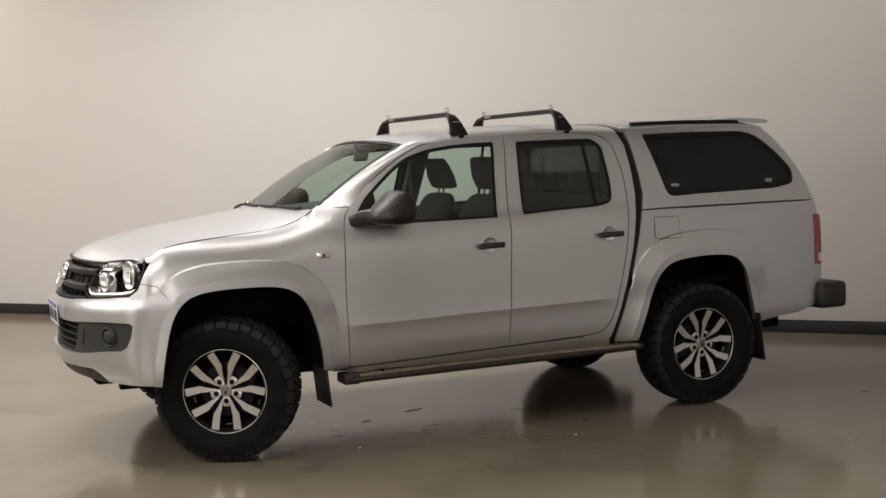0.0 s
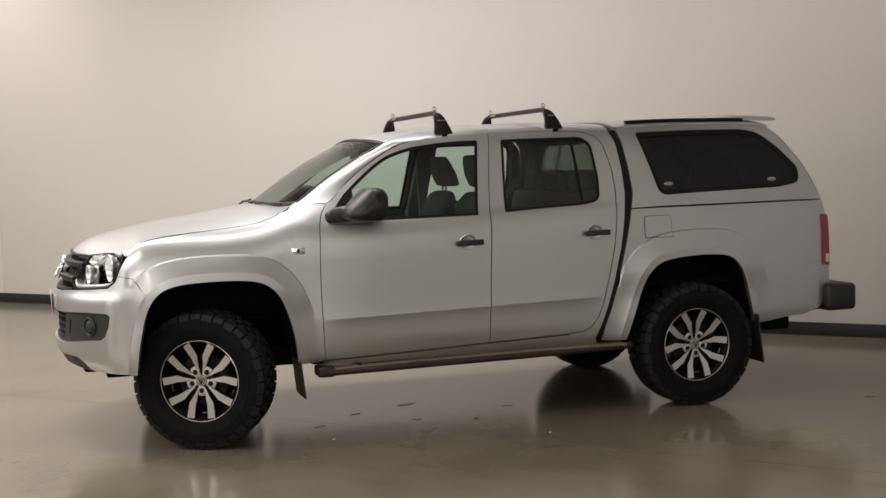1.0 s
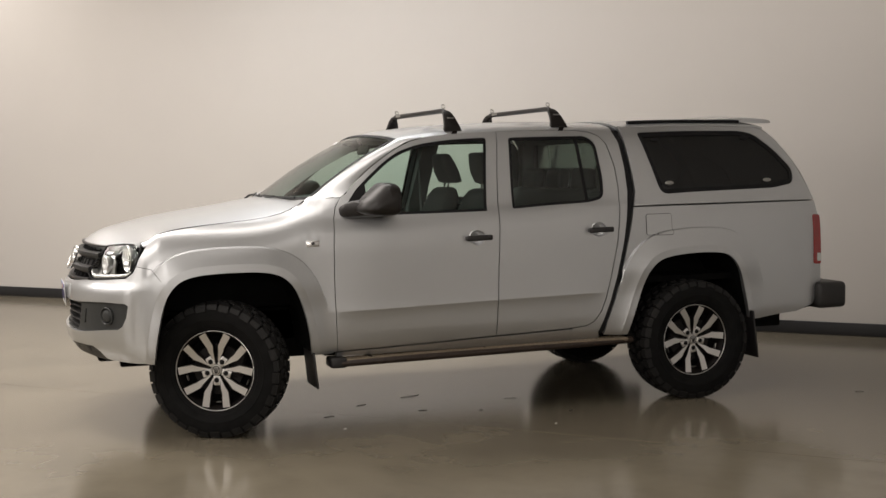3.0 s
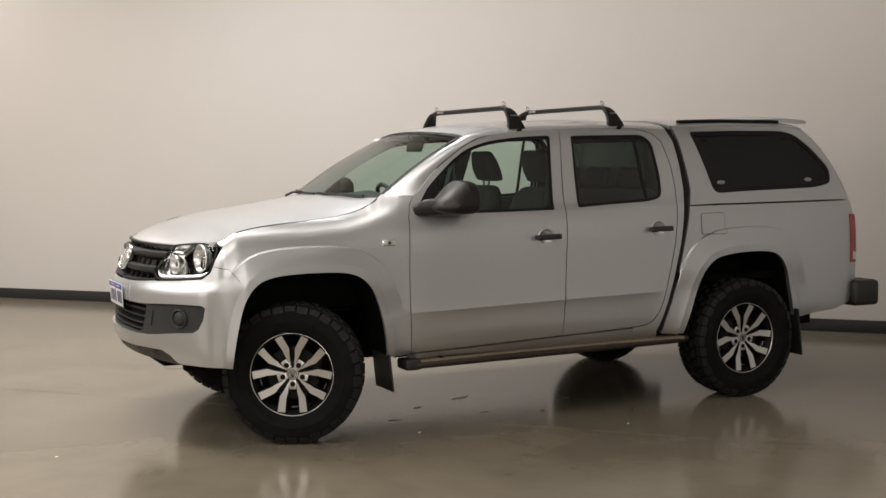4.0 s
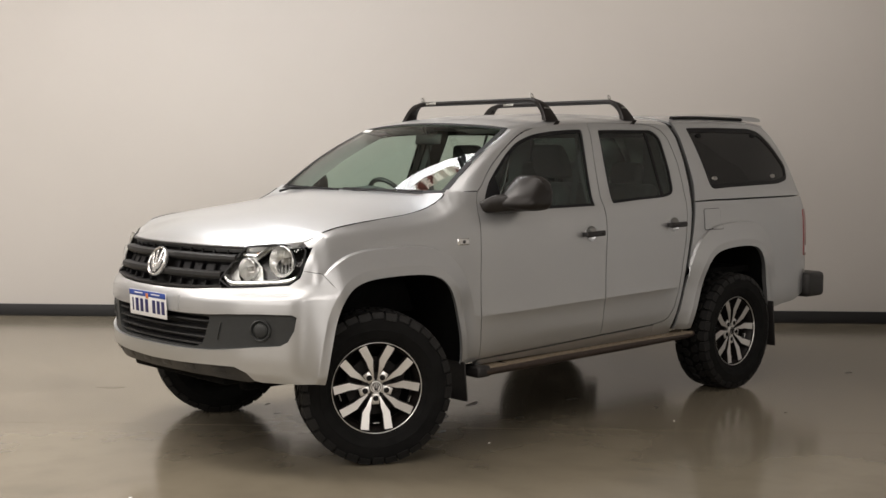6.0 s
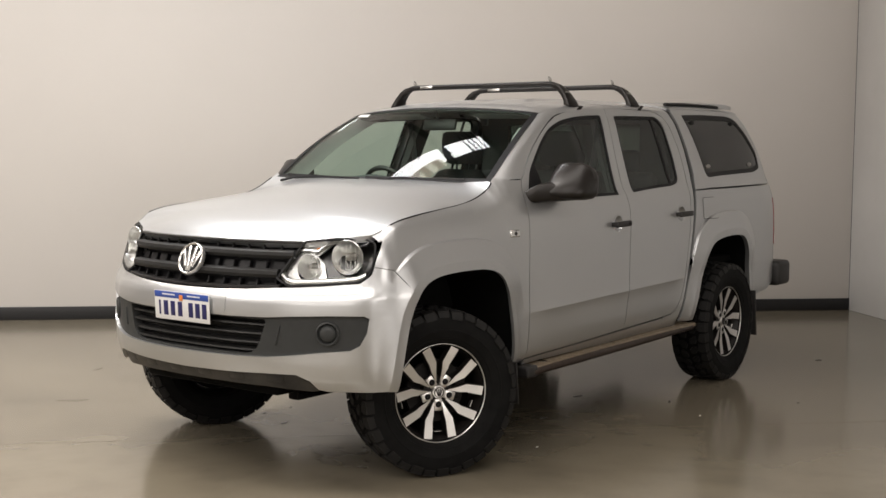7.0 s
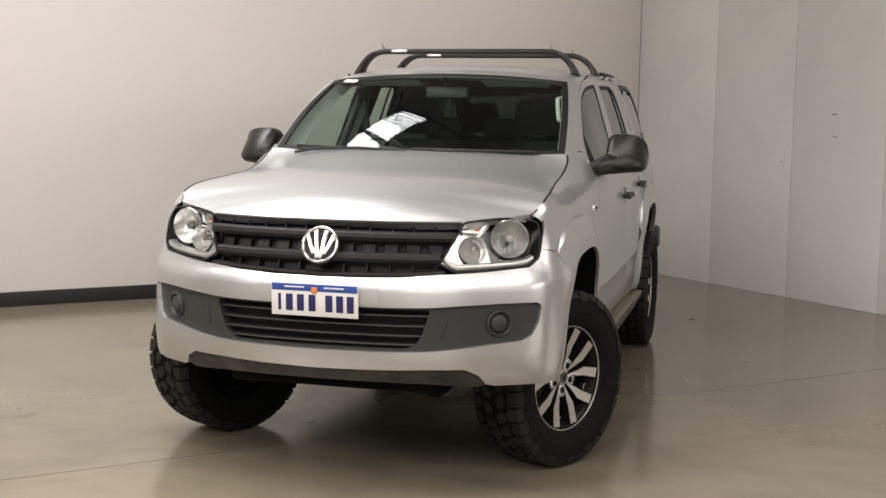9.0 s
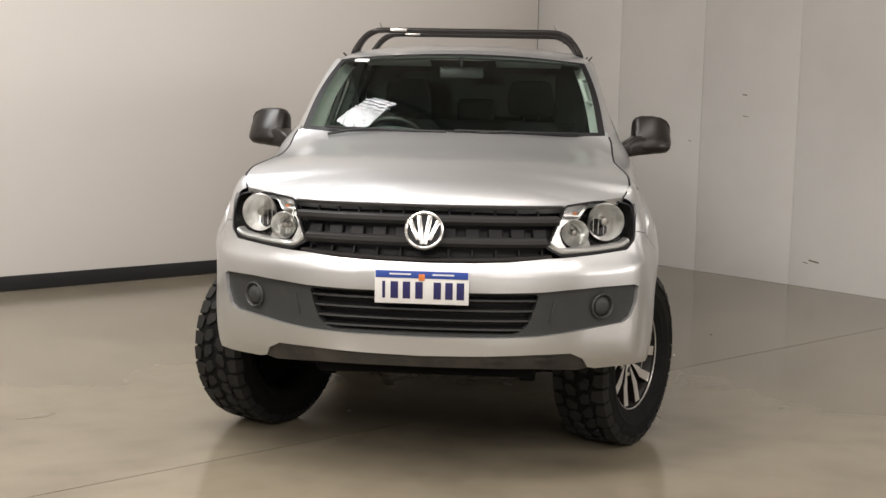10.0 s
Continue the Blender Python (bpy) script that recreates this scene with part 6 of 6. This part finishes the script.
# spoiler lip over the canopy's tail
bm = bmesh.new()
secs = []
for x, z0, z1, w in ((3.30, 1.886, 1.889, 0.52), (3.50, 1.886, 1.903, 0.55), (3.66, 1.880, 1.911, 0.565), (3.80, 1.872, 1.908, 0.57), (3.90, 1.872, 1.899, 0.565), (3.935, 1.876, 1.888, 0.55)):
    n = 15
    ys = [-w + 2 * w * k / (n - 1) for k in range(n)]
    drop = lambda y: 0.022 * abs(y / w) ** 3
    secs.append([bm.verts.new((x + 0.05 * (1 - (y / w) ** 2), y, z1 - drop(y))) for y in ys] + [bm.verts.new((x + 0.05 * (1 - (y / w) ** 2), y, z0 - drop(y) * 0.9)) for y in ys[::-1]])
for A, B in zip(secs, secs[1:]):
    for k in range(30):
        bm.faces.new((A[k], A[(k + 1) % 30], B[(k + 1) % 30], B[k]))
bm.faces.new(secs[0])
bm.faces.new(secs[-1][::-1])
bmesh.ops.recalc_face_normals(bm, faces=list(bm.faces))
part("canopy_spoiler", bm, PAINT, car, "silver spoiler lip on the canopy", angle=50)

# ---------------------------------------------------------------- tail: rear bumper, tailgate, cab back and seals
bm = bmesh.new()
add_box(bm, (0.24, 1.775, 0.185), pose(4.235, 0, 0.640), 0.035, 3)
rb_ = part("rear_bumper", bm, DARKP, car, "black step rear bumper")
bm = bmesh.new()
add_box(bm, (0.10, 1.56, 0.10), pose(4.10, 0, 0.60), 0.02)
part("bumper_bracket", bm, UNDER, rb_)
bm = bmesh.new()
add_box(bm, (0.05, 1.54, 0.54), pose(4.145, 0, 1.02), 0.02)
part("tailgate", bm, PAINT, car)
bm = bmesh.new()
for y0, y1, z0, z1 in ((-0.78, 0.78, 0.50, 1.36), (-0.69, 0.69, 1.72, 1.80), (-0.74, -0.52, 1.36, 1.72), (0.52, 0.74, 1.36, 1.72)):
    add_box(bm, (0.04, y1 - y0, z1 - z0), pose(2.585, (y0 + y1) / 2, (z0 + z1) / 2))
part("cab_back", bm, INNER, car)
bm = bmesh.new()
add_box(bm, (0.006, 1.06, 0.38), pose(2.590, 0, 1.54))
part("rear_window", bm, PRIVACY, car)
bm = bmesh.new()
add_box(bm, (1.50, 1.56, 0.04), pose(3.40, 0, 0.80))
add_box(bm, (0.03, 1.50, 0.50), pose(2.665, 0, 1.05))
part("load_bed", bm, UNDER, car)
# rubber seal between cab and bed, all the way up
for sg in (-1, 1):
    V, F = [], []
    pts = resample([(x + 0.022, z) for x, z in cab_rear], 0.03)
    pts = pts[: int(np.argmin([q[1] for q in pts])) + 1]
    for x, z in pts:
        w = float(side_width(np.array([x]), np.array([z]))[0])
        for dx, dy in ((-0.032, -0.03), (-0.020, -0.012), (0.0, -0.008), (0.020, -0.012), (0.032, -0.03)):
            V.append((x + dx, sg * (w + dy), z))
    for i in range(len(pts) - 1):
        for k in range(4):
            f = (i * 5 + k, i * 5 + k + 1, (i + 1) * 5 + k + 1, (i + 1) * 5 + k)
            F.append(f if sg < 0 else f[::-1])
    mesh_object("cab_seal", V, F, BLACK, car, "black rubber seal between cab and canopy")
bm = bmesh.new()
add_tube(bm, [tuple(roof(np.array([2.61]), np.array([y]))[0] + np.array([0.016, 0, -0.022])) for y in np.linspace(-0.69, 0.69, 41)], 0.020, 8)
part("roof_seal", bm, BLACK, car)

# ---------------------------------------------------------------- wipers and cowl
bm = bmesh.new()
secs = []
for u_ in np.linspace(-0.97, 0.97, 31):
    q = screen(np.array([u_]), np.array([0.012]))[0]
    secs.append([bm.verts.new((q[0] + dx, q[1], q[2] + dz)) for dx, dz in ((0.0, -0.004), (-0.040, -0.020), (-0.09, -0.05), (-0.09, -0.08), (0.0, -0.06))])
for A, B in zip(secs, secs[1:]):
    for k in range(5):
        bm.faces.new((A[k], A[(k + 1) % 5], B[(k + 1) % 5], B[k]))
bmesh.ops.recalc_face_normals(bm, faces=list(bm.faces))
part("cowl", bm, DARKP, car)
for y0, y1, v0 in ((-0.62, -0.02, -0.012), (0.02, 0.62, -0.012)):
    us = np.linspace(-y0 / 0.75, -y1 / 0.75, 14)
    vs = v0 + 0.015 * np.linspace(0, 1, 14)
    P = screen(us, vs)
    bm = bmesh.new()
    add_tube(bm, [tuple(p + np.array([-0.016, 0, 0.012])) for p in P], 0.007, 6)
    a = Vector(P[7]) + Vector((-0.018, 0, 0.014))
    add_tube(bm, [a, a + Vector((-0.012, 0.14, -0.006)), a + Vector((-0.022, 0.26, -0.030))], 0.008, 6)
    part("wiper", bm, BLACK, car, "black windscreen wiper")

# ---------------------------------------------------------------- cabin
for loop, hole, doors in ((f_door, f_win, (dl, dr)), (r_door, r_win, (rl, rr))):
    both("door_trim", skin(side, shrink(resample(loop, 0.05), 0.012), [shrink(resample(hole, 0.04), -0.012)], gap=0, depth=0, lift=-0.05, h=0.05), INNER, doors)
V, F, N = skin(roof, shrink(resample(roof_loop, 0.05), 0.03), gap=0, depth=0, lift=-0.035, h=0.06)
panel("headliner", (V, F, N), LINER, car, "grey headliner")
V, F = loft([(x + 0.012, y * 0.968, z - 0.012) for x, y, z in inner], [(x + 0.13, y * 0.915, z - 0.03) for x, y, z in inner], 20, 4, 0.006)
mesh_object("pillar_trim", V, F, LINER, car)
mesh_object("pillar_trim", [(x, -y, z) for x, y, z in V], [f[::-1] for f in F], LINER, car)
for sg in (-1, 1):
    # centre pillars inside, and their belts
    bm = bmesh.new()
    secs = []
    for x, z in ((1.70, 0.60), (1.715, 1.28), (1.745, 1.50), (1.785, 1.76)):
        w = float(side_width(np.array([x]), np.array([z]))[0])
        secs.append([bm.verts.new((x + dx, sg * (w - dy), z)) for dx, dy in ((-0.07, 0.05), (0.07, 0.05), (0.06, 0.10), (-0.06, 0.10))])
    for A, B in zip(secs, secs[1:]):
        for k in range(4):
            bm.faces.new((A[k], A[(k + 1) % 4], B[(k + 1) % 4], B[k]))
    bmesh.ops.recalc_face_normals(bm, faces=list(bm.faces))
    part("centre_pillar", bm, INNER, car)
    bm = bmesh.new()
    add_box(bm, (0.004, 0.045, 0.62), pose(1.70, sg * 0.665, 1.42, sg * -9, 0, 0))
    part("seat_belt", bm, CLOTH, car)
    # grab handle by the passenger's windscreen pillar
    if sg < 0:
        bm = bmesh.new()
        add_tube(bm, [(0.80, sg * 0.705, 1.535), (0.795, sg * 0.675, 1.545), (0.87, sg * 0.655, 1.605), (0.95, sg * 0.640, 1.655), (0.965, sg * 0.665, 1.66)], 0.011, 8)
        part("grab_handle", bm, LINER, car)
bm = bmesh.new()
V = []
secs = []
for x, z in ((0.56, 1.370), (0.70, 1.380), (0.90, 1.372), (1.00, 1.345), (1.03, 1.28), (1.02, 1.10), (0.98, 0.75)):
    secs.append([bm.verts.new((x - 0.05 * abs(t) ** 2, 0.76 * t, z - 0.012 * abs(t) + (0.030 * math.exp(-((t - 0.48) / 0.22) ** 2) if 0.8 < x < 1.01 else 0))) for t in np.linspace(-1, 1, 25)])
for A, B in zip(secs, secs[1:]):
    for k in range(24):
        bm.faces.new((A[k], A[k + 1], B[k + 1], B[k]))
bmesh.ops.recalc_face_normals(bm, faces=list(bm.faces))
part("dashboard", bm, INNER, car)
m = pose(1.075, 0.37, 1.270, 0, 62, 0)
bm = bmesh.new()
add_tube(bm, [m @ Vector((0.185 * math.cos(t), 0.185 * math.sin(t), 0)) for t in np.linspace(0, math.tau, 37)[:-1]], 0.015, 8, closed=True)
add_lathe(bm, [(0.0005, 0.02), (0.06, 0.015), (0.065, -0.02), (0.0005, -0.02)], m @ pose(0, 0, 0, 90, 0, 0), 20)
for a in (90, 270, 0):
    t = radians(a)
    add_tube(bm, [m @ Vector((0.05 * math.cos(t), 0.05 * math.sin(t), 0)), m @ Vector((0.18 * math.cos(t), 0.18 * math.sin(t), 0))], 0.013, 6)
bmesh.ops.recalc_face_normals(bm, faces=list(bm.faces))
part("steering_wheel", bm, DARKP, car)
bm = bmesh.new()
add_box(bm, (0.02, 0.24, 0.070), pose(1.075, 0.0, 1.690, 0, 14, 0), 0.012)
add_tube(bm, [(1.06, 0, 1.72), (1.03, 0, 1.765)], 0.010, 8)
part("rear_view_mirror", bm, DARKP, car)
for sg in (-1, 1):
    bm = bmesh.new()
    add_box(bm, (0.14, 0.36, 0.014), pose(1.185, sg * 0.36, 1.742, 0, 10, 0), 0.006)
    part("sun_visor", bm, LINER, car)


def seat_block(bm, x, y, z, sx, sy, sz, tilt, bevel):
    add_box(bm, (sx, sy, sz), pose(x, y, z, 0, tilt, 0), bevel, 4)


for y in (-0.37, 0.37):
    bm = bmesh.new()
    seat_block(bm, 1.48, y, 0.95, 0.52, 0.50, 0.16, -8, 0.05)
    seat = part("front_seat", bm, CLOTH, car, "dark cloth front seat")
    bm = bmesh.new()
    secs = []
    for t, hw, th in ((0.0, 0.235, 0.085), (0.3, 0.245, 0.085), (0.65, 0.235, 0.085), (0.88, 0.200, 0.075), (0.97, 0.16, 0.055), (1.0, 0.12, 0.03)):
        cx, cz = 1.65 + 0.145 * t, 0.92 + 0.50 * t
        secs.append([bm.verts.new((cx + math.copysign(abs(math.cos(a)) ** 0.6, math.cos(a)) * th, y + math.copysign(abs(math.sin(a)) ** 0.6, math.sin(a)) * hw, cz)) for a in np.linspace(0, math.tau, 21)[:-1]])
    for A, B in zip(secs, secs[1:]):
        for k in range(20):
            bm.faces.new((A[k], A[(k + 1) % 20], B[(k + 1) % 20], B[k]))
    bm.faces.new(secs[-1])
    bmesh.ops.recalc_face_normals(bm, faces=list(bm.faces))
    part("backrest", bm, CLOTH, seat, angle=60)
    bm = bmesh.new()
    secs = []
    for z, hw, x0, x1 in ((1.450, 0.10, 1.80, 1.875), (1.462, 0.130, 1.765, 1.900), (1.53, 0.142, 1.735, 1.880), (1.60, 0.135, 1.725, 1.845), (1.650, 0.115, 1.720, 1.815), (1.662, 0.09, 1.735, 1.80)):
        secs.append([bm.verts.new(((x0 + x1) / 2 + math.copysign(abs(math.cos(a)) ** 0.7, math.cos(a)) * (x1 - x0) / 2, y + math.copysign(abs(math.sin(a)) ** 0.7, math.sin(a)) * hw, z)) for a in np.linspace(0, math.tau, 21)[:-1]])
    for A, B in zip(secs, secs[1:]):
        for k in range(20):
            bm.faces.new((A[k], A[(k + 1) % 20], B[(k + 1) % 20], B[k]))
    bm.faces.new(secs[0])
    bm.faces.new(secs[-1][::-1])
    bmesh.ops.recalc_face_normals(bm, faces=list(bm.faces))
    part("headrest", bm, CLOTH, seat, angle=60)
    for dy in (-0.04, 0.04):
        bm = bmesh.new()
        add_tube(bm, [(1.800, y + dy, 1.40), (1.812, y + dy, 1.48)], 0.007, 8)
        part("headrest_post", bm, DARKP, seat)
bm = bmesh.new()
seat_block(bm, 2.20, 0, 0.95, 0.50, 1.36, 0.16, -6, 0.05)
bench = part("rear_bench", bm, CLOTH, car, "dark cloth rear bench")
bm = bmesh.new()
seat_block(bm, 2.46, 0, 1.16, 0.12, 1.36, 0.50, 10, 0.05)
part("backrest", bm, CLOTH, bench)
for y in (-0.42, 0.0, 0.42):
    bm = bmesh.new()
    seat_block(bm, 2.52, y, 1.47, 0.09, 0.25, 0.16, 8, 0.04)
    part("headrest", bm, CLOTH, bench)
bm = bmesh.new()
add_box(bm, (1.9, 1.5, 0.04), pose(1.62, 0, 0.56))
part("cab_floor", bm, INNER, car)
bm = bmesh.new()
add_box(bm, (0.40, 0.24, 0.30), pose(1.35, 0, 0.75), 0.04)
part("centre_console", bm, INNER, car)
# engine bay block behind the grille, so that nothing shines through
bm = bmesh.new()
add_box(bm, (0.10, 1.10, 0.55), pose(-0.58, 0, 0.86), 0.02)
add_box(bm, (0.90, 1.16, 0.40), pose(0.0, 0, 0.92), 0.02)
add_box(bm, (0.03, 1.50, 0.86), pose(0.56, 0, 0.92))
part("engine_bay", bm, UNDER, car)
